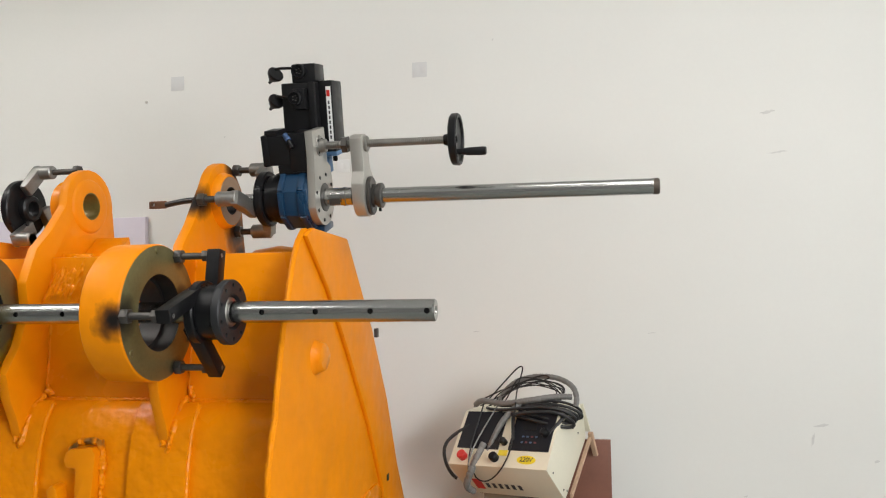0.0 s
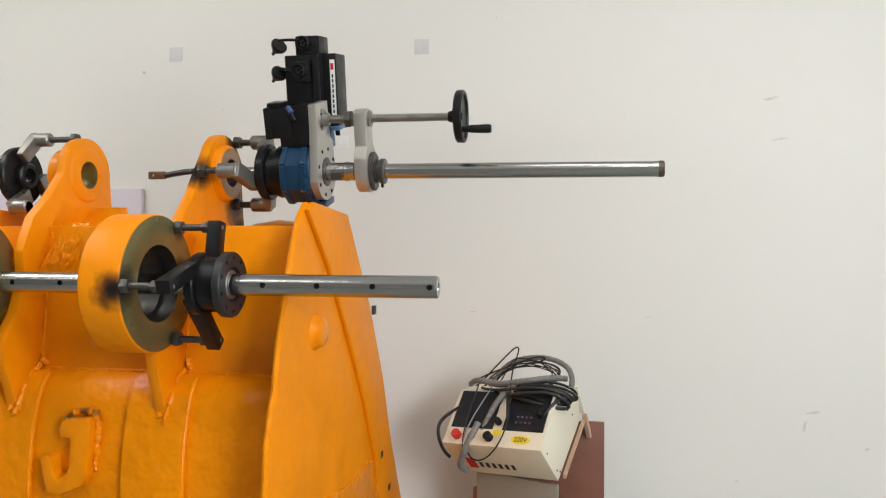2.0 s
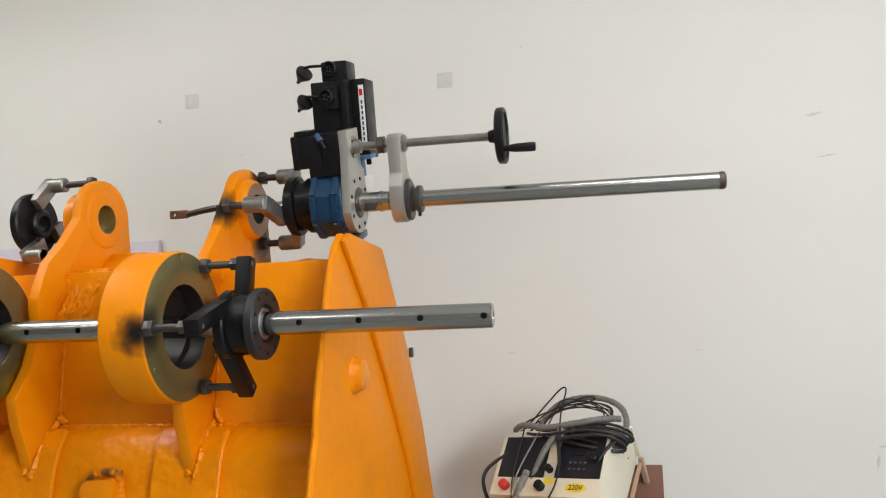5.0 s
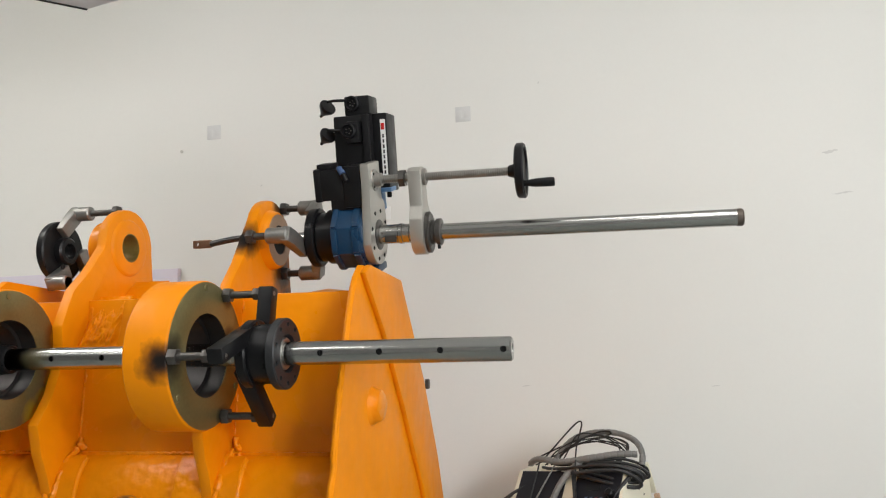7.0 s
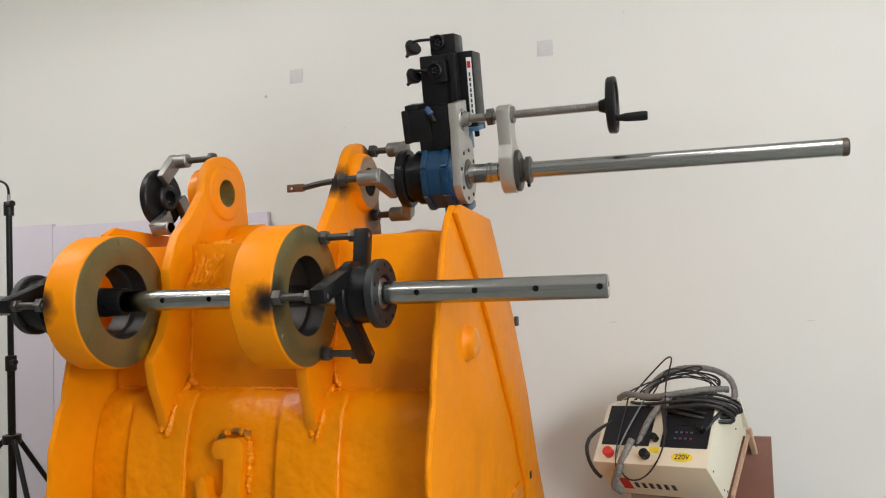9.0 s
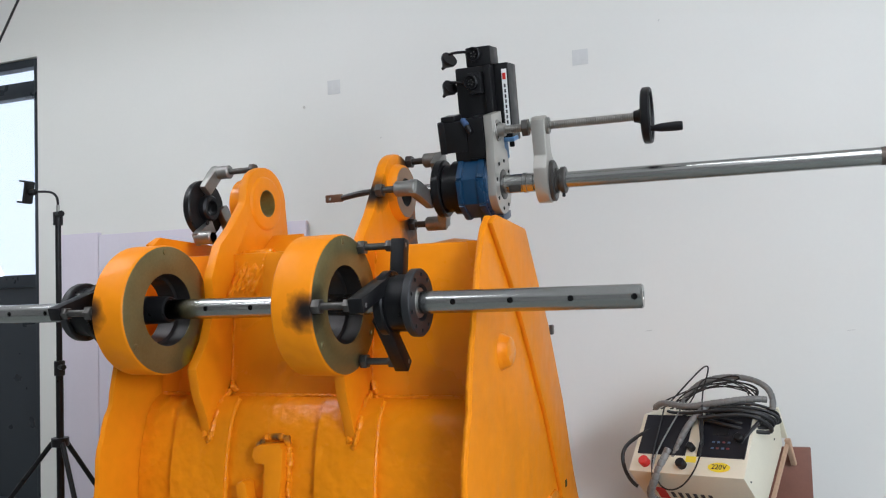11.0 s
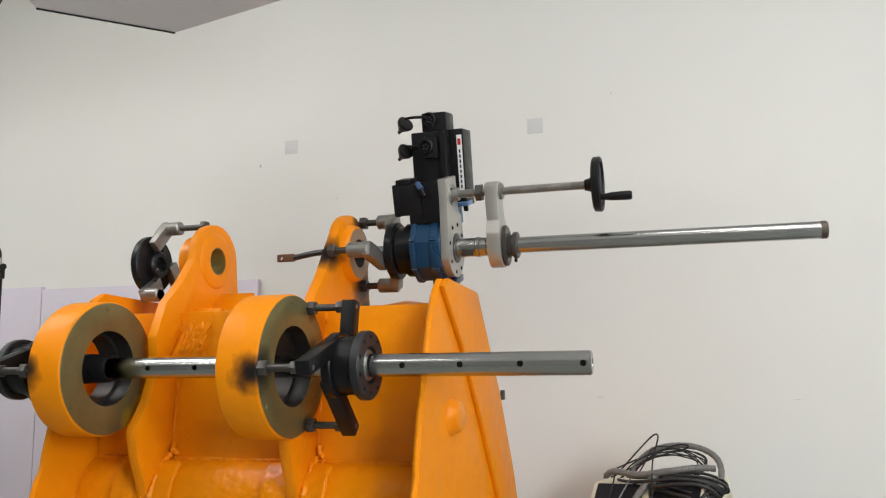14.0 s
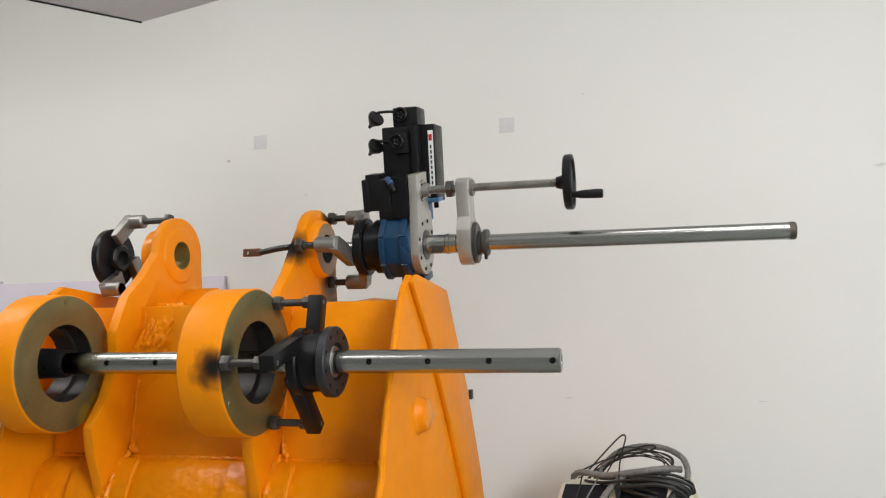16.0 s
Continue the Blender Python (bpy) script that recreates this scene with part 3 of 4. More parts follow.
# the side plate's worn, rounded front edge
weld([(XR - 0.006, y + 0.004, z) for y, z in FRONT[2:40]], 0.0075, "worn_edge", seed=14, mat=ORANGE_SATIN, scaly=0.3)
part("gusset", prism([(0.221, 1.295), (0.45, 1.49), (0.47, 1.42), (0.23, 1.28)], -0.826, -0.70, 0.004), ORANGE, bucket, "sloping gusset plate beside the ear")
part("lower_wear_plate", prism([(0.885, 0.560), (0.574, 0.548), (0.30, 0.575), (0.05, 0.565), (-0.05, 0.50), (-0.06, 0.30), (0.03, 0.13), (0.4, 0.01), (1.05, 0.01), (1.10, 0.23), (1.02, 0.40), (0.96, 0.52)], XR + 0.003, XR + 0.011, 0.003), ORANGE, bucket, "lower wear plate on the side")
# no slots are cut: dark blocks on the band show their shade
for y, z in ((1.032, 0.553), (1.150, 0.392)):
    part("band_slot", box(XR + 0.019, XR + 0.0225, y - 0.045, y - 0.013, z - 0.013, z + 0.013, 0.0015), HOLE_SHADE, bucket, "dark block for the shade in a bolt slot")

# fan of weld runs between the ear and the back panel, and the lifting hook
b = bmesh.new()
NU, NV = 64, 44
c00, c10, c01, c11 = Vector((-0.829, 0.172, 1.272)), Vector((-0.734, 0.214, 1.270)), Vector((-0.826, 0.272, 1.430)), Vector((-0.690, 0.236, 1.428))
grid = {}
for i in range(NU + 1):
    for j in range(NV + 1):
        w, q = i / NU, j / NV
        p = c00.lerp(c10, q).lerp(c01.lerp(c11, q), w)
        rim_ = min(1.0, 7 * min(w, 1 - w, q, 1 - q))
        run = math.sin((q * 5.2 + 0.5 * noise.noise((w * 5, q * 3, 1.0))) * 2 * math.pi)
        h = rim_ * (0.012 + 0.0020 * run + 0.008 * noise.noise((q * 5, w * 4, 3.0)) + 0.006 * noise.noise((q * 15, w * 9, 8.0)) + 0.003 * noise.noise((q * 30, w * 22, 5.0)))
        p += Vector((0.45, -0.85, 0.25)) * h
        grid[i, j] = b.verts.new(p)
        if i in (0, NU) or j in (0, NV):
            grid[i, j, 1] = b.verts.new(p + Vector((-0.006, 0.05, -0.012)))
for i in range(NU):
    for j in range(NV):
        b.faces.new((grid[i, j], grid[i + 1, j], grid[i + 1, j + 1], grid[i, j + 1]))
edge_ = [(i, 0) for i in range(NU)] + [(NU, j) for j in range(NV)] + [(i, NV) for i in range(NU, 0, -1)] + [(0, j) for j in range(NV, 0, -1)]
for p, q in zip(edge_, edge_[1:] + edge_[:1]):
    b.faces.new((grid[p], grid[q], grid[(*q, 1)], grid[(*p, 1)]))
b.faces.new([grid[(*p, 1)] for p in edge_])
part("weld_patch", b, ORANGE_SHELL, bucket, "fan of rippled weld runs painted orange")
HOOK = [(-0.655, 0.844), (-0.636, 0.856), (-0.568, 0.859), (-0.557, 0.843), (-0.558, 0.777), (-0.561, 0.695), (-0.579, 0.664), (-0.634, 0.641), (-0.677, 0.642), (-0.698, 0.687),
        (-0.71, 0.74), (-0.691, 0.751), (-0.672, 0.742), (-0.663, 0.698), (-0.65, 0.687), (-0.627, 0.695), (-0.616, 0.717), (-0.617, 0.799), (-0.647, 0.801), (-0.658, 0.822)]
b = prism([(y - 0.010, z - 0.004) for y, z in HOOK], -0.014, 0.028, 0.006)
b.transform(Matrix(((0, 1, 0, 0), (-1, 0, 0, 0.012), (0, 0, 1, 0), (0, 0, 0, 1))))
for v in b.verts:
    v.co.y += (v.co.z - 0.77) * 0.10 + 0.072
    v.co += 0.003 * noise.noise_vector(v.co * 40)
ORANGE_HOOK = stain(gloss_paint("orange_paint_over_burnt_weld", ORANGE_C, 0.34, 0.26), [((-0.055, -0.41, 0.868), 0.017), ((-0.105, -0.41, 0.852), 0.016), ((-0.018, -0.40, 0.866), 0.014)], (0.14, 0.07, 0.02), ragged=0.015)
hook = part("lifting_hook", b, ORANGE_HOOK, bucket, "welded hook with a curled tip")
weld([(-0.668, 0.098, 0.838), (-0.648, 0.100, 0.864), (-0.610, 0.100, 0.870), (-0.572, 0.100, 0.866), (-0.562, 0.098, 0.84), (-0.562, 0.092, 0.78), (-0.566, 0.088, 0.70)], 0.009, parent=hook, seed=41, mat=ORANGE_HOOK, scaly=1.2)
b = lathe([(-0.11, 0), (-0.11, 0.02), (-0.085, 0.038), (0, 0.05), (0.085, 0.038), (0.11, 0.02), (0.11, 0)], 24, Matrix.Translation((-0.19, 0.55, 1.40)) @ Matrix.Diagonal((1, 1.6, 1, 1)))
part("top_bulge", b, ORANGE, bucket, "low rounded bulge on the top edge")


# ---- boring bar and its bearing supports on the lower bosses ----
def spread(k, r):
    """Places round a bearing: one arm to the front, two to the back, above and below."""
    a = radians((180, 62, -64)[k])
    return r * math.cos(a), r * math.sin(a)


bar = thing("boring_bar", (-0.6, YA, ZA), "long polished steel boring bar with cross-drilled holes", "boring bar")
cutters = []
for i in range(-11, 4):
    x = 0.15 * i
    cutters.append(rod((x, -0.05, ZA), (x, -0.013, ZA), 0.0076, 18))
    cutters.append(rod((x + 0.004, 0, ZA - 0.05), (x + 0.004, 0, ZA - 0.013), 0.0076, 18))
m = at_x(-1.75, YA, ZA)
shaft = lathe([(0, 0), (0, 0.027), (0.003, 0.0295), (2.214, 0.0295), (2.218, 0.026), (2.218, 0.012), (2.21, 0.010), (2.205, 0)], 64, m)
allc = cutters[0]
for c in cutters[1:]:
    joined(c, allc)
part("shaft", cut(shaft, [allc]), SOOTBAR, bar)
# dark discs added in the drilled holes to stand for the shade inside
for i in range(-11, 4):
    part("hole_bottom", rod((0.15 * i, -0.012, ZA), (0.15 * i, -0.019, ZA), 0.0074, 14), HOLE_SHADE, bar)
part("collar", lathe([(0, 0.030), (0, 0.041), (0.003, 0.043), (0.092, 0.039), (0.096, 0.036), (0.096, 0.030)], 36, at_x(-0.990, YA, ZA), closed=True), BLACKMETAL, bar, "black tool collar inside the boss")


def bearing_support(xf, s, label):
    """Black three-armed bearing; xf: the face of the boss it is held to; s: the side on which it stands."""
    t = thing("bearing_support", (xf + s * 0.15, YA, ZA), label, "bearing support", "bearing supports on the lower bar")
    flip = Matrix.Translation((xf, YA, ZA)) @ Matrix.Scale(s, 4, (1, 0, 0))
    part("rear_flange", lathe([(0.117, 0.031), (0.117, 0.083), (0.121, 0.087), (0.140, 0.087), (0.144, 0.083), (0.144, 0.031)], 56, flip, closed=True), BLACKMETAL, t)
    part("hub", lathe([(0.142, 0.031), (0.142, 0.072), (0.146, 0.075), (0.196, 0.075), (0.199, 0.071), (0.199, 0.031)], 56, flip, closed=True), BLACKMETAL, t)
    disc = lathe([(0.197, 0.033), (0.197, 0.086), (0.200, 0.089), (0.218, 0.089), (0.221, 0.086), (0.221, 0.049), (0.208, 0.045), (0.208, 0.033)], 64, flip, closed=True)
    hs = None
    for k in range(10):
        a = 2 * math.pi * (k + 0.5) / 10
        p = (xf + s * 0.19, YA + 0.073 * math.cos(a), ZA + 0.073 * math.sin(a))
        hs = rod(p, (xf + s * 0.24, p[1], p[2]), 0.0062, 12, bm=hs)
    part("front_disc", cut(disc, [hs]), DISC, t, "black disc with a ring of screw holes")
    part("bearing_race", lathe([(0.204, 0.0305), (0.204, 0.040), (0.215, 0.040), (0.217, 0.038), (0.217, 0.0305)], 48, flip, closed=True), STEEL, t, "bright steel bearing ring")
    for k in range(3):
        dy, dz = spread(k, 0.178)
        u = Vector((0, dy, dz)).normalized()
        v = Vector((0, -u.z, u.y))
        mm = Matrix(((s, 0, 0, xf), (0, u.y, v.y, YA), (0, u.z, v.z, ZA), (0, 0, 0, 1)))
        # the arms stand off the axis like a pinwheel
        root, end = Vector((0.005, -0.060)), Vector((0.196, 0.002))
        e = (end - root).normalized()
        tilt = Matrix(((1, 0, 0, 0), (0, e.x, -e.y, root.x), (0, e.y, e.x, root.y), (0, 0, 0, 1)))
        arm = box(0.106, 0.146, 0.0, (end - root).length, -0.019, 0.019, 0.004)
        arm.transform(mm @ tilt)
        ao = part("arm", arm, BLACKMETAL, t, "black flat arm")
        tip = Vector((0, YA + dy, ZA + dz))
        X = lambda q: (xf + s * q, tip.y, tip.z)
        part("bolt_end", rod(X(0.138), X(0.146), 0.0085, 14), STEEL, ao, "bright bolt end")
        st = part("stud", rod(X(0.0), X(0.112), 0.0098, 16), DARKSTEEL, t, "threaded steel stud")
        part("nut", nut(X(0.088), (s, 0, 0), 0.0175, 0.019), DARKSTEEL, st)
        part("weld_nut", nut(X(0.002), (s, 0, 0), 0.0205, 0.022), DARKSTEEL, st, "burnt tack-welded nut")
    return t


bearing_support(-0.316, 1, "black three-armed bearing support bolted to the boss ring")
bearing_support(-0.904 - 0.108, -1, "black three-armed bearing support on the far boss ring")

# ---- the portable boring machine on the upper pin line ----
mach = thing("line_boring_machine", (0, YB, ZB), "portable line boring machine with blue gearbox and black servo motors", "boring machine")


def clamp_flange(xf, s, t, gap, spots, fr=0.090):
    """Black flange held to an ear by three cast clamps on studs; xf: the ear's face; spots: the studs' y and z from the axis."""
    flip = Matrix.Translation((xf, YB, ZB)) @ Matrix.Scale(s, 4, (1, 0, 0))
    part("mount_flange", lathe([(gap, 0.026), (gap, fr - 0.005), (gap + 0.004, fr), (gap + 0.024, fr), (gap + 0.028, fr - 0.005), (gap + 0.028, 0.026)], 60, flip, closed=True), BLACKMETAL, t)
    for k, (dy, dz, x0) in enumerate(spots):
        u = Vector((0, dy, dz)).normalized()
        r = Vector((0, dy, dz)).length
        v = Vector((0, -u.z, u.y))
        mm = Matrix(((s, 0, 0, xf), (0, u.y, v.y, YB), (0, u.z, v.z, ZB), (0, 0, 0, 1)))
        P = lambda q, rr=r: Vector((xf + s * q, YB, ZB)) + u * rr
        root = Vector((0.050, 0.040))
        e = (Vector((r, 0)) - root)
        lr = e.length
        e.normalize()
        b = prism([(0, gap - 0.026), (lr - 0.018, gap - 0.034), (lr + 0.016, gap - 0.030), (lr + 0.014, gap - 0.006), (lr - 0.022, gap - 0.001), (0, gap - 0.001)], -0.023, 0.023, 0.005)
        b.transform(Matrix(((0, 0, 1, 0), (0, 1, 0, 0), (1, 0, 0, 0), (0, 0, 0, 1))))
        b.transform(mm @ Matrix(((1, 0, 0, 0), (0, e.x, -e.y, root.x), (0, e.y, e.x, root.y), (0, 0, 0, 1))))
        ao = part("clamp_arm", b, CLAMP, t, "cast grey clamp arm")
        part("clamp_boss", rod(P(gap - 0.080), P(gap - 0.012), 0.0235, 28, 0.004), CLAMP, ao, "round cast boss")
        part("socket_screw", rod(P(gap - 0.014), P(gap - 0.009), 0.011, 16), HOLE_SHADE, ao, "recessed screw head")
        if k == 0:
            part("socket_screw", rod(P(gap - 0.031, r * 0.5), P(gap - 0.0255, r * 0.5), 0.009, 16), HOLE_SHADE, ao, "recessed screw head")
        st = part("stud", rod(P(x0), P(gap - 0.075), 0.0105, 16), DARKSTEEL, t, "dark threaded stud")
        part("weld_nut", nut(P(x0), (s, 0, 0), 0.021, 0.022), DARKSTEEL, st, "burnt tack-welded nut")


clamp_flange(-0.300, 1, mach, 0.112, ((-0.165, -0.012, -0.03), (0.075, 0.108, -0.03), (0.085, -0.100, -0.03)))
part("body_sleeve", lathe([(-0.162, 0.026), (-0.162, 0.070), (-0.156, 0.075), (-0.132, 0.075), (-0.130, 0.083), (-0.104, 0.083), (-0.100, 0.079), (-0.100, 0.026)], 56, at_x(0, YB, ZB), closed=True), BLACKMETAL, mach, "black cylindrical sleeve")
oct_ = [(YB + 0.100 * math.cos(radians(22.5 + 45 * i)), ZB + 0.100 * math.sin(radians(22.5 + 45 * i))) for i in range(8)]
gear = part("gearbox", prism(oct_, -0.102, -0.004, 0.006), BLUE, mach, "blue cast octagonal gearbox")
for i in range(8):
    a = radians(45 * i)
    u = Vector((0, math.cos(a), math.sin(a)))
    v = Vector((0, -u.z, u.y))
    mm = Matrix(((1, 0, 0, 0), (0, u.y, v.y, YB), (0, u.z, v.z, ZB), (0, 0, 0, 1)))
    for x0, x1 in ((-0.100, -0.082), (-0.036, -0.014)):
        part("rib", box(x0, x1, 0.086, 0.0985, -0.036, 0.036, 0.004, m=mm), BLUE, gear)
    part("screw", rod(mm @ Vector((-0.014, 0.086, 0.03)), mm @ Vector((-0.006, 0.086, 0.03)), 0.006, 10), STEEL, gear)
part("gear_housing_top", box(-0.105, -0.012, YB - 0.05, YB + 0.10, ZB + 0.085, ZB + 0.150, 0.006), BLACKMETAL, mach, "black housing above the gearbox")


ZS, YS = 1.763, 0.415
plate_ = [(YB + 0.092 * math.cos(radians(190 + 160 * i / 18)), ZB + 0.090 * math.sin(radians(190 + 160 * i / 18))) for i in range(19)]
plate_ += [(YB + 0.085, ZB + 0.09), (YS + 0.062, ZS - 0.06), (YS + 0.062, ZS + 0.053), (YS - 0.052, ZS + 0.053), (YS - 0.056, ZS - 0.02)]
fp = part("front_plate", prism(plate_, -0.004, 0.022, 0.003), ALU, mach, "milled aluminium face plate")
for k in range(8):
    a = 2 * math.pi * (k + 0.5) / 8
    p = (0.0215, YB + 0.074 * math.cos(a), ZB + 0.074 * math.sin(a))
    part("screw", rod(p, (0.0250, p[1], p[2]), 0.0065, 12), BLACKMETAL, fp)
part("seal_ring", lathe([(0.016, 0.0245), (0.016, 0.046), (0.024, 0.046), (0.026, 0.042), (0.026, 0.0245)], 44, at_x(0, YB, ZB), closed=True), DARKSTEEL, fp, "dark seal ring")
part("screw_bearing", lathe([(0.016, 0), (0.016, 0.032), (0.021, 0.034), (0.026, 0.032), (0.026, 0.022), (0.045, 0.020), (0.047, 0.016), (0.047, 0)], 36, at_x(0, YS, ZS)), STEEL, fp, "steel screw bearing")
part("spindle", lathe([(-0.26, 0), (-0.26, 0.018), (0.02, 0.024), (1.046, 0.024), (1.046, 0)], 56, at_x(0, YB, ZB)), CHROME, mach, "polished steel spindle bar")
part("spindle_tip", lathe([(1.046, 0), (1.046, 0.0245), (1.060, 0.0245), (1.064, 0.021), (1.064, 0)], 40, at_x(0, YB, ZB)), material("burnt_steel", (0.11, 0.09, 0.075), 0.5, 0.6, 0.2), mach, "dark worn end of the bar")
part("shaft_sleeve", lathe([(0.024, 0.0245), (0.024, 0.029), (0.085, 0.029), (0.087, 0.031), (0.097, 0.031), (0.099, 0.029), (0.118, 0.029), (0.118, 0.0245)], 44, at_x(0, YB, ZB), closed=True), CHROME, mach, "bright steel sleeve")
part("keyway", box(0.046, 0.082, YB - 0.0335, YB - 0.028, ZB - 0.020, ZB + 0.001, 0.002), DARKSTEEL, mach, "dark coupling slot")
# lead screw with its thread
N = 62
rows = [(0.045, 0)]
for i in range(N):
    x = 0.045 + i * (0.398 / N)
    p = 0.398 / N
    rows += [(x, 0.0104), (x + p * 0.35, 0.0104), (x + p * 0.45, 0.0127), (x + p * 0.9, 0.0127)]
rows += [(0.443, 0.0098), (0.443, 0)]
part("lead_screw", lathe(rows, 20, at_x(0, YS, ZS)), STEEL, mach, "bright threaded feed screw")
arm_ = [(YB + 0.062 * math.cos(radians(180 + 180 * i / 16)), ZB - 0.004 + 0.062 * math.sin(radians(180 + 180 * i / 16))) for i in range(17)]
arm_ += [(YB + 0.060, ZB + 0.05), (YB + 0.034, ZB + 0.085), (YS + 0.034, ZS), (YS + 0.028, ZS + 0.022), (YS + 0.015, ZS + 0.03), (YS - 0.015, ZS + 0.03), (YS - 0.034, ZS + 0.022), (YS - 0.036, ZB + 0.085), (YB - 0.060, ZB + 0.05)]
fa = part("feed_arm", prism(arm_, 0.132, 0.172, 0.004), ALU, mach, "milled aluminium feed arm")
part("screw_nut", lathe([(0.100, 0.0125), (0.100, 0.027), (0.118, 0.027), (0.118, 0.0125)], 6, at_x(0, YS, ZS), closed=True), DARKSTEEL, fa)
part("screw_collar", lathe([(0.171, 0.0125), (0.171, 0.025), (0.180, 0.025), (0.182, 0.022), (0.182, 0.0125)], 32, at_x(0, YS, ZS), closed=True), STEEL, fa)
part("bearing_flange", lathe([(0.171, 0.025), (0.171, 0.060), (0.174, 0.062), (0.182, 0.062), (0.185, 0.058), (0.185, 0.025)], 44, at_x(0, YB, ZB) @ Matrix.Diagonal((1, 0.8, 1, 1)), closed=True), DARKSTEEL, fa, "dark bearing flange")
part("lock_collar", lathe([(0.184, 0.0245), (0.184, 0.037), (0.192, 0.037), (0.194, 0.033), (0.200, 0.033), (0.202, 0.040), (0.214, 0.040), (0.216, 0.037), (0.216, 0.0245)], 44, at_x(0, YB, ZB), closed=True), DARKSTEEL, fa, "dark locking collar")
part("set_screw", rod((0.208, YB - 0.018, ZB - 0.036), (0.208, YB - 0.020, ZB - 0.048), 0.005, 10), BLACKMETAL, fa)
for k in range(4):
    a = radians(45 + 90 * k)
    p = (0.1845, YB + 0.040 * math.cos(a), ZB + 0.050 * math.sin(a))
    part("screw", rod(p, (0.1885, p[1], p[2]), 0.0048, 10), STEEL, fa)
for k in range(4):
    a = radians(45 + 90 * k)
    p = (0.0215, YS + 0.027 * math.cos(a), ZS + 0.027 * math.sin(a))
    part("screw", rod(p, (0.0285, p[1], p[2]), 0.0042, 10), BLACKMETAL, fp)
# handwheel
hw = part("handwheel", lathe([(0.452, 0.068), (0.449, 0.074), (0.453, 0.079), (0.470, 0.080), (0.475, 0.076), (0.474, 0.069), (0.468, 0.066)], 56, at_x(0, YS, ZS), closed=True), BLACKPLASTIC, mach, "black plastic handwheel")
part("wheel_hub", lathe([(0.425, 0.0125), (0.425, 0.016), (0.440, 0.020), (0.452, 0.034), (0.456, 0.070), (0.468, 0.068), (0.466, 0.026), (0.464, 0.0125)], 48, at_x(0, YS, ZS), closed=True), BLACKPLASTIC, hw)
part("crank_handle", lathe([(0.462, 0), (0.462, 0.009), (0.480, 0.0085), (0.500, 0.012), (0.545, 0.0135), (0.556, 0.0125), (0.558, 0.010), (0.558, 0)], 24, at_x(0, YS - 0.03, ZS - 0.034)), BLACKPLASTIC, hw, "black grip")
# feed motor
fm = part("feed_motor", box(-0.150, -0.060, YS - 0.052, YS + 0.045, 1.712, 1.806, 0.006), BLACKPLASTIC, mach, "small black servo motor lying flat")
part("end_cap", box(-0.1505, -0.128, YS - 0.0545, YS + 0.0475, 1.7095, 1.8085, 0.006), BLACKPLASTIC, fm)
part("motor_flange", box(-0.059, -0.006, YS - 0.056, YS + 0.049, 1.690, 1.812, 0.005), BLACKMETAL, fm)
part("terminal_box", box(-0.140, -0.096, YS - 0.045, YS + 0.03, 1.8055, 1.822, 0.004), BLACKPLASTIC, fm)
part("cable_gland", rod((-0.070, YS - 0.045, 1.808), (-0.053, YS - 0.064, 1.792), 0.0095, 16), GLAND, fm, "dull blue cable gland")
part("plug", rod((-0.055, YS - 0.062, 1.792), (-0.043, YS - 0.066, 1.768), 0.008, 14), BLACKPLASTIC, fm)
# upright servo motor
sm = part("servo_motor", box(-0.121, -0.004, 0.47, 0.58, 1.75, 1.966, 0.006), BLACKPLASTIC, mach, "upright black servo motor")
part("motor_fin", box(-0.026, -0.004, 0.458, 0.472, 1.80, 1.966, 0.004), BLACKPLASTIC, sm)
part("connector_block", box(-0.074, -0.030, 0.440, 0.472, 1.880, 1.945, 0.005), BLACKPLASTIC, sm)
part("encoder_cap", box(-0.086, -0.004, 0.48, 0.57, 1.9655, 2.026, 0.007), BLACKPLASTIC, sm, "black encoder housing")
for x, z in ((-0.060, 1.916), (-0.056, 2.002)):
    y = 0.440 if z < 1.95 else 0.480
    c = part("connector", lathe([(0, 0), (0, 0.024), (0.018, 0.023), (0.020, 0.019), (0.006, 0.017), (0.006, 0)], 28, Matrix.Translation((x, y, z)) @ Matrix.Rotation(radians(-90), 4, "Z")), BLACKMETAL, sm, "round black connector socket")
    for k in range(5):
        a = 2 * math.pi * k / 5
        part("pin", rod((x + 0.008 * math.cos(a), y, z + 0.008 * math.sin(a)), (x + 0.008 * math.cos(a), y - 0.014, z + 0.008 * math.sin(a)), 0.0016, 6, 0.0004), STEEL, c)
for x, z, zs in ((-0.147, 2.000, 2.012), (-0.152, 1.914, 1.920)):
    cap = part("dust_cap", lathe([(0, 0), (0, 0.026), (0.004, 0.027), (0.012, 0.025), (0.034, 0.009), (0.040, 0.006), (0.048, 0.005), (0.049, 0)], 26, Matrix.Translation((x + 0.012, 0.475, z)) @ Matrix.Rotation(radians(150), 4, "Z") @ Matrix.Rotation(radians(35), 4, "Y")), BLACKPLASTIC, sm, "dangling black dust cap")
    part("cap_strap", tube([(x + 0.012, 0.472, z + 0.012), (x + 0.03, 0.462, zs + 0.004), (x + 0.06, 0.46, zs), (-0.065, 0.468, zs)], 0.0045), BLACKPLASTIC, cap)
gb = part("belt_housing", box(-0.005, 0.042, 0.50, 0.60, 1.73, 1.970, 0.005), BLACKPLASTIC, mach, "slim black housing with a white label")
part("label_strip", box(0.021, 0.037, 0.4975, 0.4999, 1.76, 1.950), WHITEPL, gb, "white label strip with dark print")
part("label_mark", box(0.0235, 0.034, 0.4962, 0.4974, 1.918, 1.938), RED, gb, "red mark")
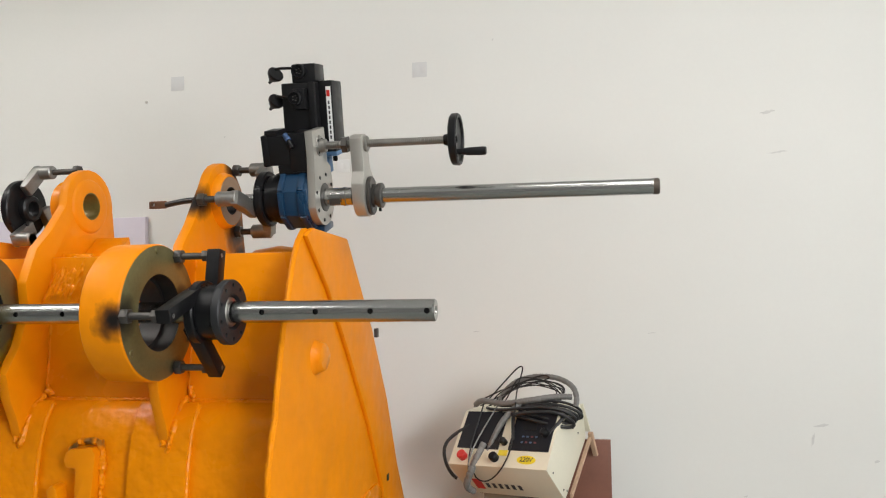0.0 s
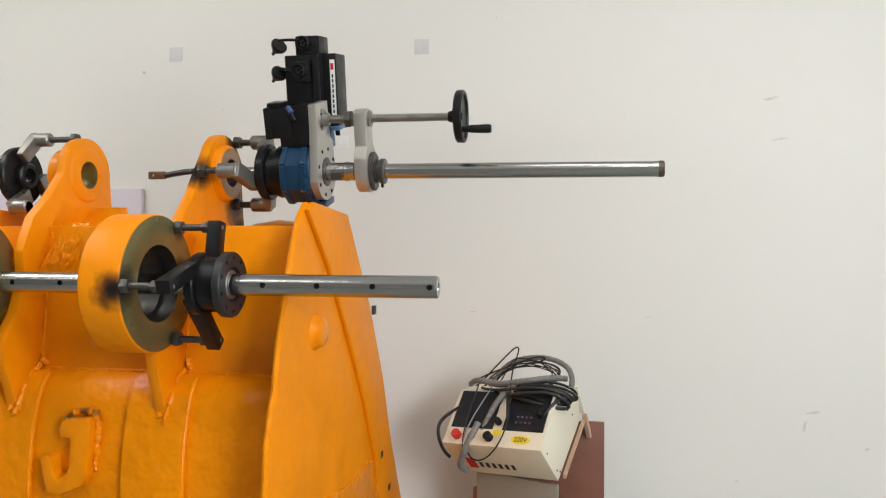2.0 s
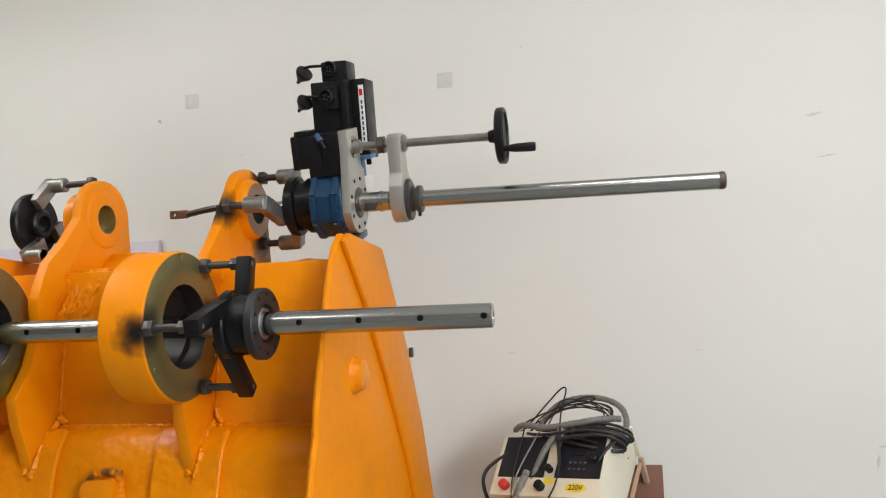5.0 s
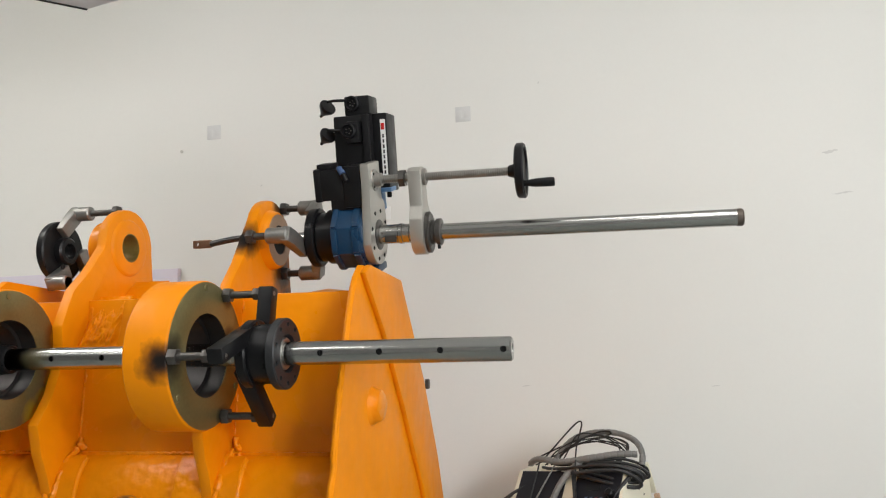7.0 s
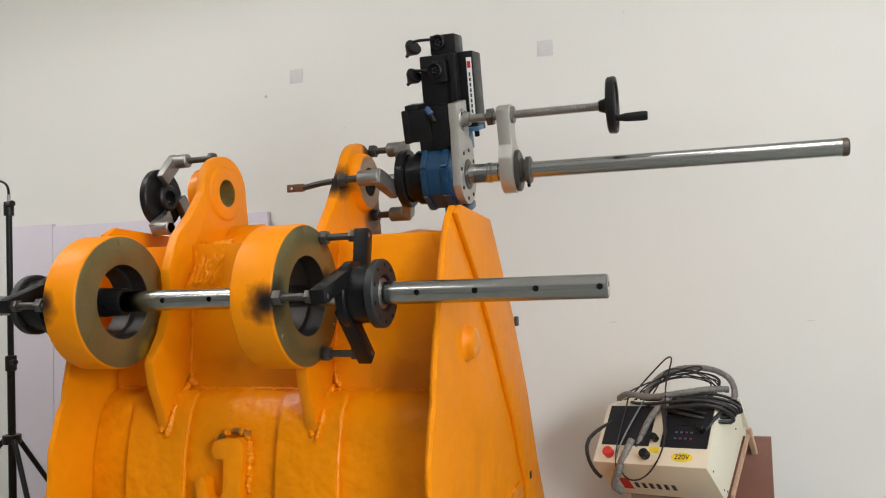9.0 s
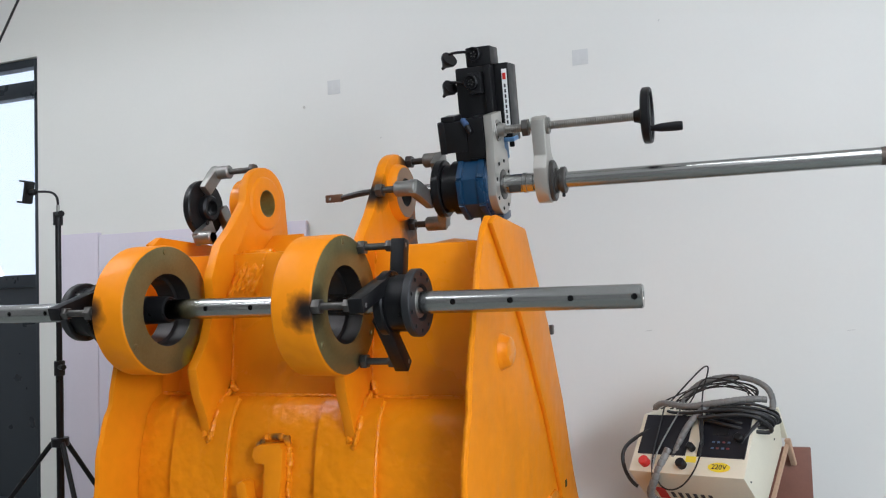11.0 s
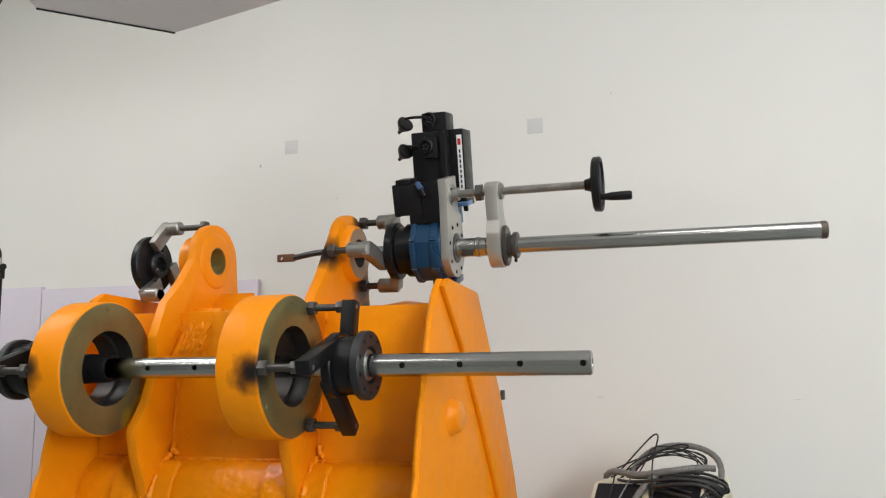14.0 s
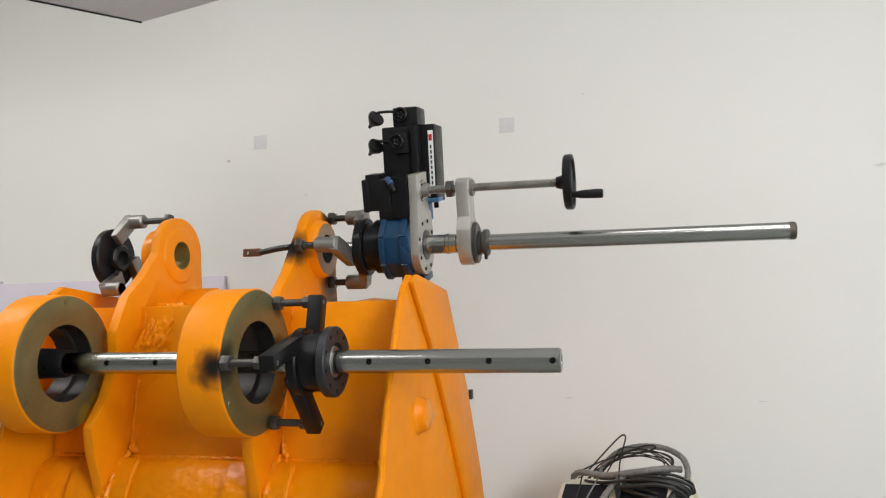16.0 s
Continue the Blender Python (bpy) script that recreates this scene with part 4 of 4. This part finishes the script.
for k in range(8):
    part("label_bar", box(0.0265, 0.0315, 0.4962, 0.4974, 1.893 - 0.016 * k, 1.904 - 0.016 * k), INK, gb, "dark bar of print")
part("blue_bracket", box(0.008, 0.048, 0.50, 0.56, 1.716, 1.729, 0.003), LIGHTBLUE, mach, "light blue bracket")
part("bracket_stem", box(0.006, 0.016, 0.505, 0.545, 1.66, 1.7155, 0.003), LIGHTBLUE, mach, "light blue bracket stem")
part("gearbox_foot", box(-0.06, 0.016, YB - 0.02, YB + 0.07, ZB - 0.116, ZB - 0.094, 0.004), BLUE, gear)
part("bracket_screw", rod((0.036, 0.515, 1.716), (0.036, 0.515, 1.698), 0.008, 12), BLACKMETAL, mach)

# the body is swung forward round the spindle; the spindle itself dips slightly to its free end
upright = {sm, gb, *sm.children_recursive, *gb.children_recursive}
for ob in mach.children_recursive:
    SWING = Matrix.Rotation(radians(11 if ob in upright else 17), 4, "X")
    if ob.name.split(".")[0] not in ("mount_flange", "clamp_arm", "clamp_boss", "socket_screw", "stud", "weld_nut", "spindle", "spindle_tip", "shaft_sleeve"):
        ob.data.transform(SWING)
mach.rotation_euler = (0, radians(0.35), 0)

far = thing("clamp_flange", (-1.03, YB, ZB), "black flange with grey cast clamps bolted to the far ear", "clamp flange")
clamp_flange(-0.905, -1, far, 0.165, ((-0.075, -0.110, 0.085), (0.030, 0.128, -0.02), (0.11, -0.07, -0.02)), 0.100)
part("hub", lathe([(-1.072, 0.027), (-1.072, 0.048), (-1.052, 0.046), (-1.046, 0.040), (-1.046, 0.027)], 40, at_x(0, YB, ZB), closed=True), BLACKMETAL, far)

lug = thing("earth_cable", (-0.50, 0.33, 1.588), "black earth cable with a copper lug", "cable")
part("lead", tube([(-0.375, 0.30, 1.592), (-0.42, 0.31, 1.592), (-0.46, 0.32, 1.586), (-0.485, 0.325, 1.583)], 0.0095), CABLE, lug)
COPPER = material("tarnished_copper", (0.20, 0.10, 0.06), 0.4, 0.8, 0.2, 20, 90, 0.1)
lugm = cut(box(-0.545, -0.485, 0.319, 0.331, 1.571, 1.596, 0.004), [rod((-0.530, 0.25, 1.5835), (-0.530, 0.4, 1.5835), 0.006, 14)])
part("copper_lug", lugm, COPPER, lug, "flat copper cable lug")

# ---- control box on its stand ----
YAW = radians(-24.06)
wd, dd = Vector((math.cos(YAW), math.sin(YAW), 0)), Vector((-math.sin(YAW), math.cos(YAW), 0))
BO = Vector((0.668, 1.0025, 0.5975))
BM = Matrix(((wd.x, dd.x, 0, BO.x), (wd.y, dd.y, 0, BO.y), (0, 0, 1, BO.z), (0, 0, 0, 1)))
TILTW = Matrix.Rotation(radians(-3.8), 4, "Y")
BM = BM @ TILTW
W = 0.4524
K = W / 0.392
prof = [(0, 0), (0.1306, -0.1428), (0.3582, 0.0602), (0.352, 0.145), (0.330, 0.197), (0.1553, 0.1908)]
cb = thing("control_box", tuple(BO + Vector((-0.15, 0.2, -0.1))), "cream metal control box with black panels and coiled cables", "control box")
part("housing", prism(prof, -W, 0, 0.004, m=BM), CREAM, cb)


def on_face(p, q, x, s, lift=0.0):
    """A place on one of the box's long faces: x along its width, s from 0 to 1 from profile point p to q."""
    a, c = Vector(prof[p]), Vector(prof[q])
    d = (c - a).normalized()
    n = Vector((-d.y, d.x)) if p < q else Vector((d.y, -d.x))
    v = a.lerp(c, s) + n * lift
    return BM @ Vector((x * K, v.x, v.y))


def patch(name, x0, x1, s0, s1, p, q, mat, parent, h=0.003, label="", lift=0.0):
    """A thin raised panel on one of the box's long faces."""
    b = bmesh.new()
    low = [b.verts.new(on_face(p, q, x, s, lift - 0.001)) for x, s in ((x0, s0), (x1, s0), (x1, s1), (x0, s1))]
    top = [b.verts.new(on_face(p, q, x, s, lift + h)) for x, s in ((x0, s0), (x1, s0), (x1, s1), (x0, s1))]
    b.faces.new(low), b.faces.new(top)
    for i in range(4):
        b.faces.new((low[i], low[(i + 1) % 4], top[(i + 1) % 4], top[i]))
    return part(name, b, mat, parent, label)


SL = 5  # the sloping panel runs from profile point 0 to 5
p1 = patch("control_panel", -0.375, -0.205, 0.30, 0.98, 0, SL, PANELBLACK, cb, 0.004, "black control panel")
p2 = patch("control_panel", -0.165, -0.010, 0.30, 0.98, 0, SL, PANELBLACK, cb, 0.004, "black control panel with small buttons")
patch("display", -0.125, -0.075, 0.66, 0.80, 0, SL, BLACKPLASTIC, p2, 0.003, lift=0.004)
for r in range(2):
    for k in range(4):
        patch("button", -0.122 + 0.017 * k, -0.114 + 0.017 * k, 0.43 + 0.10 * r, 0.455 + 0.10 * r, 0, SL, (LED, DIMRED, LED, DIMRED)[k] if r == 0 else (LED, LED, DIMRED, LED)[k], p2, 0.003, lift=0.004)
for x, s, mt, r, lb in ((-0.335, 0.14, RED, 0.019, "red emergency stop"), (-0.205, 0.14, BLACKPLASTIC, 0.018, "black rotary knob"), (-0.185, 0.42, BLACKPLASTIC, 0.014, "black switch lever"), (-0.035, 0.60, BLACKPLASTIC, 0.015, "black rotary knob")):
    part("knob", rod(on_face(0, SL, x, s, 0), on_face(0, SL, x, s, 0.032), r, 20, 0.004), mt, cb, lb)
st_ = bmesh.new()
rim = [st_.verts.new(on_face(0, SL, -0.085 + 0.036 * math.cos(2 * math.pi * i / 28), 0.15 + 0.075 * math.sin(2 * math.pi * i / 28), 0.0012)) for i in range(28)]
st_.faces.new(rim)
g = bmesh.ops.extrude_face_region(st_, geom=list(st_.faces))
off = (on_face(0, SL, 0, 0, 0.0015) - on_face(0, SL, 0, 0, 0))
for v in g["geom"]:
    if isinstance(v, bmesh.types.BMVert):
        v.co -= off
sticker = part("voltage_sticker", st_, YELLOW, cb, "yellow oval sticker")
ex = (on_face(0, SL, 0.1, 0) - on_face(0, SL, 0, 0)).normalized()
ey = (on_face(0, SL, 0, 1) - on_face(0, SL, 0, 0)).normalized()
ez = ex.cross(ey)
c = on_face(0, SL, -0.085, 0.15, 0.002)
part("voltage_text", lettering("220V", 0.027, Matrix(((ex.x, ey.x, ez.x, c.x), (ex.y, ey.y, ez.y, c.y), (ex.z, ey.z, ez.z, c.z), (0, 0, 0, 1)))), INK, sticker, "220V in dark print")
patch("small_sticker", -0.200, -0.165, 0.20, 0.30, 0, SL, YELLOW, cb, 0.001, "small yellow sticker")
# bars in place of the maker's lettering on the front
patch("maker_mark", -0.335, -0.300, 0.18, 0.52, 1, 0, RED, cb, 0.001, "red mark", lift=0.0)
for k in range(6):
    patch("maker_bar", -0.286 + 0.026 * k, -0.273 + 0.026 * k, 0.24, 0.40, 1, 0, INK, cb, 0.001)
for x, y, z in ((0, 0.05, -0.02), (0, 0.125, -0.100), (0, 0.20, 0.13), (0, 0.245, 0.115), (0, 0.285, 0.09), (0, 0.15, -0.11)):
    p, q = BM @ Vector((-0.001, y, z)), BM @ Vector((0.0015, y, z))
    part("screw", rod(p, q, 0.004, 10, 0.0005), BLACKMETAL, cb)
part("rear_flap", prism([(0.326, 0.195), (0.333, 0.201), (0.382, 0.085), (0.375, 0.080)], -W + 0.02, 0.012, 0.001, m=BM), CREAM, cb, "hanging edge of the rear lid")

stand = thing("box_stand", (0.62, 1.28, 0), "brown and beige laminate stand under the control box", "stand")
part("front_panel", box(-W + 0.075, -0.006, 0.150, 0.168, -0.60, -0.166, 0.002, m=BM @ TILTW.inverted()), BEIGE, stand, "beige front panel")
part("back_panel", box(0.50, 0.909, 1.385, 1.403, 0, 0.636, 0.002), BROWN, stand, "red-brown laminate back panel")
part("side_panel", box(-W + 0.055, -W + 0.073, 0.152, 0.36, -0.60, -0.24, 0.002, m=BM @ TILTW.inverted()), BROWN, stand, "red-brown laminate side panel")
part("rest_batten", prism([(0.165, -0.124), (0.372, 0.063), (0.372, 0.047), (0.165, -0.140)], 0.003, 0.016, 0.001, m=BM), PLYEDGE, stand, "raw chipboard batten")
part("rest_batten", prism([(0.165, -0.120), (0.40, 0.090), (0.40, 0.067), (0.165, -0.145)], -W + 0.03, -W + 0.052, 0.001, m=BM), PLYEDGE, stand, "raw chipboard batten")
part("brace", prism([(0.362, 0.075), (0.376, 0.08), (0.41, -0.02), (0.396, -0.025)], 0.005, 0.024, 0.001, m=BM), PLYEDGE, stand, "raw chipboard brace")
part("shelf", prism([(0.172, -0.142), (0.40, 0.065), (0.40, 0.052), (0.172, -0.155)], -W + 0.03, -0.03, 0.001, m=BM), BROWN, stand, "slanted shelf board")

# cables over the box
rnd = random.Random(4)


def B(x, s, h):
    return tuple(BM @ Vector((x * K, s * 1.15, h)))


def cable(name, pts, r, mat, label):
    t = thing(name, pts[0], label, "cable", "cables on the control box")
    part("run", tube(pts, r), mat, t)
    return t


def sleeved(pts, r):
    """A cable in a spiral-cut sleeve, grooved between its turns."""
    t = thing("sleeved_cable", pts[0], "cable bundle in grey spiral sleeve", "cable", "cables on the control box")
    P = [Vector(p) for p in (pts[0], *pts, pts[-1])]
    path = []
    for i in range(1, len(P) - 2):
        p0, p1, p2, p3 = P[i - 1:i + 3]
        n = max(4, int((p2 - p1).length / 0.0035))
        for k in range(n):
            q = k / n
            path.append(0.5 * ((2 * p1) + (p2 - p0) * q + (2 * p0 - 5 * p1 + 4 * p2 - p3) * q * q + (3 * p1 - p0 - 3 * p2 + p3) * q ** 3))
    b = bmesh.new()
    rings = []
    for i, p in enumerate(path):
        d = (path[min(i + 1, len(path) - 1)] - path[max(i - 1, 0)]).normalized()
        u = d.orthogonal().normalized() if i == 0 else (u - d * u.dot(d)).normalized()
        v = d.cross(u)
        rr = r * (0.86 if i % 7 == 0 else 1.0) * (1 + 0.05 * noise.noise(p * 60))
        rings.append([b.verts.new(p + rr * (u * math.cos(2 * math.pi * k / 10) + v * math.sin(2 * math.pi * k / 10))) for k in range(10)])
    for g, h in zip(rings, rings[1:]):
        for k in range(10):
            b.faces.new((g[k], g[(k + 1) % 10], h[(k + 1) % 10], h[k]))
    b.faces.new(rings[0]), b.faces.new(rings[-1])
    part("sleeve", b, SLEEVE, t, "grey spiral sleeve")
    return t


sleeved([B(-0.27, 0.03, -0.02), B(-0.245, 0.05, 0.06), B(-0.215, 0.09, 0.15), B(-0.17, 0.13, 0.215), B(-0.13, 0.17, 0.235)], 0.012)
sleeved([B(-0.25, 0.15, 0.235), B(-0.225, 0.16, 0.275), B(-0.18, 0.18, 0.312), B(-0.11, 0.20, 0.325), B(-0.04, 0.21, 0.315), B(0.01, 0.21, 0.285), B(0.03, 0.20, 0.245), B(0.03, 0.19, 0.205)], 0.0115)
sleeved([B(-0.355, 0.15, 0.215), B(-0.31, 0.13, 0.235), B(-0.22, 0.13, 0.225), B(-0.12, 0.14, 0.238), B(-0.04, 0.18, 0.246), B(0.01, 0.21, 0.24)], 0.0125)
sleeved([B(-0.325, 0.05, -0.118), B(-0.325, 0.01, -0.085), B(-0.30, 0.0, -0.03), B(-0.28, 0.02, 0.03), B(-0.265, 0.05, 0.08)], 0.0145)
cable("power_cable", [B(-0.40, 0.06, -0.075), B(-0.425, 0.05, -0.055), B(-0.448, 0.04, 0.03), B(-0.43, 0.06, 0.09), B(-0.36, 0.10, 0.135), B(-0.28, 0.13, 0.175), B(-0.20, 0.15, 0.20)], 0.0075, CABLE, "thick black power cable")
for k in range(6):
    j = lambda w: w * (rnd.random() - 0.5)
    h, d = 0.178 + 0.006 * k + j(0.012), 0.10 + 0.014 * k
    left = (-0.22, -0.31, -0.19)[k % 3]
    pts = [B(left + j(0.04), d + 0.06, h + 0.01), B(left + 0.06, d - 0.005, h + 0.012 + j(0.02)), B(-0.12 + j(0.04), d - 0.02 + j(0.02), h + 0.024 + j(0.02)), B(-0.02 + j(0.03), d + j(0.02), h + 0.026 + j(0.02)),
           B(0.035 + j(0.02), d + 0.03, h - 0.002), B(0.046 + j(0.016), d + 0.05, h - 0.034), B(0.022 + j(0.02), d + 0.04, h - 0.05), B(-0.06 + j(0.05), d - 0.01 + j(0.02), h - 0.008), B(-0.15 + j(0.05), d + j(0.02), h + j(0.02))]
    cable("black_cable", pts, 0.0050 + 0.003 * rnd.random(), CABLE, "coiled black cable lying on the control box")
cable("black_cable", [B(-0.185, 0.13, 0.20), B(-0.165, 0.085, 0.165), B(-0.150, 0.062, 0.125), B(-0.148, 0.05, 0.10)], 0.007, CABLE, "black cable hanging between the panels")
cable("black_cable", [B(0.02, 0.16, 0.195), B(0.008, 0.12, 0.168), B(-0.012, 0.095, 0.14), B(-0.03, 0.075, 0.105)], 0.007, CABLE, "black cable hanging over the panel")
for k in range(7):
    a = rnd.random
    pts = [B(-0.34 + 0.1 * a(), 0.15, 0.21), B(-0.28 + 0.1 * a(), 0.14, 0.25 + 0.05 * a()), B(-0.20 + 0.08 * a(), 0.17, 0.29 + 0.05 * a()), B(-0.10 + 0.08 * a(), 0.2, 0.28 + 0.04 * a()), B(-0.03 + 0.05 * a(), 0.2, 0.24 + 0.03 * a()), B(-0.06, 0.18, 0.21)]
    cable("thin_lead", pts, 0.0026, CABLE, "thin black lead looping over the box")
cable("thin_lead", [B(-0.30, 0.14, 0.23), B(-0.22, 0.16, 0.32), B(-0.165, 0.17, 0.382), B(-0.150, 0.17, 0.365), B(-0.18, 0.16, 0.29), B(-0.17, 0.12, 0.22), B(-0.14, 0.05, 0.14), B(-0.14, 0.02, 0.06), B(-0.17, -0.02, -0.02), B(-0.24, 0.0, -0.07), B(-0.30, 0.02, -0.06), B(-0.31, 0.02, -0.0)], 0.003, CABLE, "thin black lead hanging over the front")
cable("thin_lead", [B(-0.24, 0.16, 0.25), B(-0.275, 0.09, 0.15), B(-0.30, 0.04, 0.08), B(-0.315, 0.0, 0.0), B(-0.30, -0.01, -0.06)], 0.003, SLEEVE, "thin grey lead hanging over the front")
cable("thin_lead", [B(-0.37, 0.16, 0.205), B(-0.34, 0.15, 0.232), B(-0.27, 0.15, 0.262), B(-0.19, 0.17, 0.30), B(-0.10, 0.19, 0.305), B(-0.05, 0.19, 0.322), B(-0.09, 0.19, 0.338), B(-0.16, 0.18, 0.31), B(-0.22, 0.16, 0.26)], 0.003, CABLE, "thin black lead looping over the box")
cable("thin_lead", [B(-0.32, 0.15, 0.22), B(-0.31, 0.08, 0.13), B(-0.325, 0.02, 0.05), B(-0.30, -0.01, -0.03)], 0.003, CABLE, "thin black lead hanging over the front")

# ---- cable slung from the ceiling ----
slung = thing("slung_cable", (-4.2, 0.8, 0), "thin black cable slung from the ceiling to the floor", "cable")
part("run", tube([(-1.688, 0.8, CEIL - 0.005), (-2.225, 0.8, 2.936), (-2.393, 0.8, 2.687), (-2.90, 0.8, 1.93), (-3.6, 0.8, 0.85), (-4.15, 0.8, 0.0)], 0.0055), CABLE, slung)
part("ceiling_hook", rod((-1.688, 0.8, CEIL), (-1.688, 0.8, CEIL - 0.03), 0.012, 12), STEEL, slung)

# ---- boards against the wall ----
for x0, x1, top in ((-2.72, -1.372, 1.660), (-3.03, -2.725, 1.675)):
    b = prism([(WY - 0.05, 0.0), (WY - 0.02, 0.0), (WY - 0.004, top), (WY - 0.034, top)], x0, x1, 0.004)
    solo("display_board", b, LAVENDER, "pale lavender display board leaning on the wall", "board", group="boards on the wall")

# ---- light stand with a phone holder ----
LX, LY = -1.93, 0.58
ls = thing("light_stand", (LX, LY, 0), "black tripod light stand with a gooseneck phone holder", "tripod stand")
part("lower_pole", rod((LX, LY, 0.25), (LX, LY, 1.02), 0.0145, 20), BLACKMETAL, ls)
part("upper_pole", rod((LX, LY, 1.02), (LX, LY, 1.62), 0.0115, 20), BLACKMETAL, ls)
part("collar", rod((LX, LY, 0.985), (LX, LY, 1.045), 0.021, 20), BLACKPLASTIC, ls)
part("lock_knob", rod((LX, LY - 0.005, 1.02), (LX + 0.045, LY - 0.02, 1.02), 0.011, 12), BLACKPLASTIC, ls)
part("collar", rod((LX, LY, 1.60), (LX, LY, 1.655), 0.019, 20), BLACKPLASTIC, ls)
part("lock_knob", rod((LX, LY - 0.005, 1.645), (LX + 0.04, LY - 0.02, 1.645), 0.013, 12), BLACKPLASTIC, ls)
part("spigot", rod((LX, LY, 1.655), (LX, LY, 1.685), 0.007, 12), STEEL, ls)
part("gooseneck", tube([(LX, LY, 1.68), (LX + 0.002, LY, 1.712), (LX - 0.02, LY, 1.742), (LX - 0.07, LY, 1.746), (LX - 0.12, LY, 1.748)], 0.005), BLACKPLASTIC, ls)
TIP = Matrix.Translation((LX - 0.160, LY, 1.748)) @ Matrix.Rotation(radians(10), 4, "Y")
ph = part("phone_holder", box(-0.007, 0.007, -0.022, 0.022, -0.046, 0.046, 0.003, m=TIP), BLACKPLASTIC, ls, "open black phone clamp")
for z0, z1 in ((0.040, 0.048), (-0.048, -0.040)):
    part("jaw", box(-0.036, -0.004, -0.022, 0.022, z0, z1, 0.002, m=TIP), BLACKPLASTIC, ph)
part("ball_joint", rod((LX - 0.156, LY, 1.748), (LX - 0.118, LY, 1.748), 0.014, 16, 0.006), BLACKPLASTIC, ph)
part("leg_collar", rod((LX, LY, 0.70), (LX, LY, 0.735), 0.034, 24), BLACKPLASTIC, ls)
part("spreader_collar", rod((LX, LY, 0.29), (LX, LY, 0.32), 0.026, 20), BLACKPLASTIC, ls)
for a in (-28, 92, 212):
    u = Vector((math.cos(radians(a)), math.sin(radians(a)), 0))
    o = Vector((LX, LY, 0))
    lg = part("leg", rod(o + u * 0.03 + Vector((0, 0, 0.715)), o + u * 0.56 + Vector((0, 0, 0.015)), 0.010, 14), BLACKMETAL, ls)
    part("rubber_foot", rod(o + u * 0.55 + Vector((0, 0, 0.03)), o + u * 0.572 + Vector((0, 0, 0.0)), 0.014, 12), BLACKPLASTIC, lg)
    part("brace", rod(o + u * 0.02 + Vector((0, 0, 0.305)), o + u * 0.30 + Vector((0, 0, 0.36)), 0.006, 10), BLACKMETAL, ls)

# ---- overhead softbox ----
C, R_, L_ = Vector((-1.258, 0.744, 2.60)), Vector((-0.701, 0.618, 2.60)), Vector((-1.607, 0.374, 2.60))
far_r = C + (R_ - C) * 1.9
near_l = L_ + Vector((0.18, -0.55, 0.06))
near_r = near_l + (far_r - C) * 0.95
sb = thing("overhead_softbox", tuple(C), "grey-white cloth softbox hung overhead with dark edging", "softbox")
b = bmesh.new()
low = [b.verts.new(p) for p in (C, far_r, near_r, near_l, L_)]
top = [b.verts.new(p * 0.82 + (C + near_r) * 0.09 + Vector((0, 0, 0.22))) for p in (C, far_r, near_r, near_l, L_)]
b.faces.new(low), b.faces.new(top)
for i in range(5):
    b.faces.new((low[i], low[(i + 1) % 5], top[(i + 1) % 5], top[i]))
part("diffuser", b, FABRIC, sb)
part("edging", tube([tuple(L_), tuple(C)], 0.006, 8, False), BLACKPLASTIC, sb, "dark edging")
part("hanger", rod(C.lerp(near_r, 0.5) + Vector((0, 0, 0.2)), C.lerp(near_r, 0.5) + Vector((0, 0, CEIL - 2.602)), 0.012, 12), BLACKMETAL, sb)

# ---- scuffs and marks on the wall ----
SCUFF = material("grey_scuff", (0.63, 0.62, 0.595), 0.7, 0, 0.1, 40, 200, 0.05)
rs = random.Random(9)
for x, z, w, h in ((1.62, 2.025, 0.075, 0.016), (1.66, 1.846, 0.10, 0.010), (1.80, 0.662, 0.07, 0.014), (1.76, 0.60, 0.02, 0.06), (2.01, 0.513, 0.03, 0.012), (1.48, 0.349, 0.02, 0.008), (0.414, 2.438, 0.010, 0.010), (0.31, 1.07, 0.05, 0.006), (1.1, 1.06, 0.04, 0.005), (-0.95, 2.05, 0.012, 0.010)):
    b = bmesh.new()
    n = 14
    pts = [(x + w * 0.5 * math.cos(2 * math.pi * i / n) * rs.uniform(0.5, 1.1), z + h * 0.5 * math.sin(2 * math.pi * i / n) * rs.uniform(0.4, 1.2) + 0.3 * h * math.cos(2 * math.pi * i / n)) for i in range(n)]
    f = b.faces.new([b.verts.new((p, WY - 0.0012, q)) for p, q in pts])
    g = bmesh.ops.extrude_face_region(b, geom=[f])
    for v in g["geom"]:
        if isinstance(v, bmesh.types.BMVert):
            v.co.y = WY - 0.0002
    solo("wall_scuff", b, SCUFF, "small grey scuff mark on the painted wall", "scuff mark", group="scuffs on the wall")
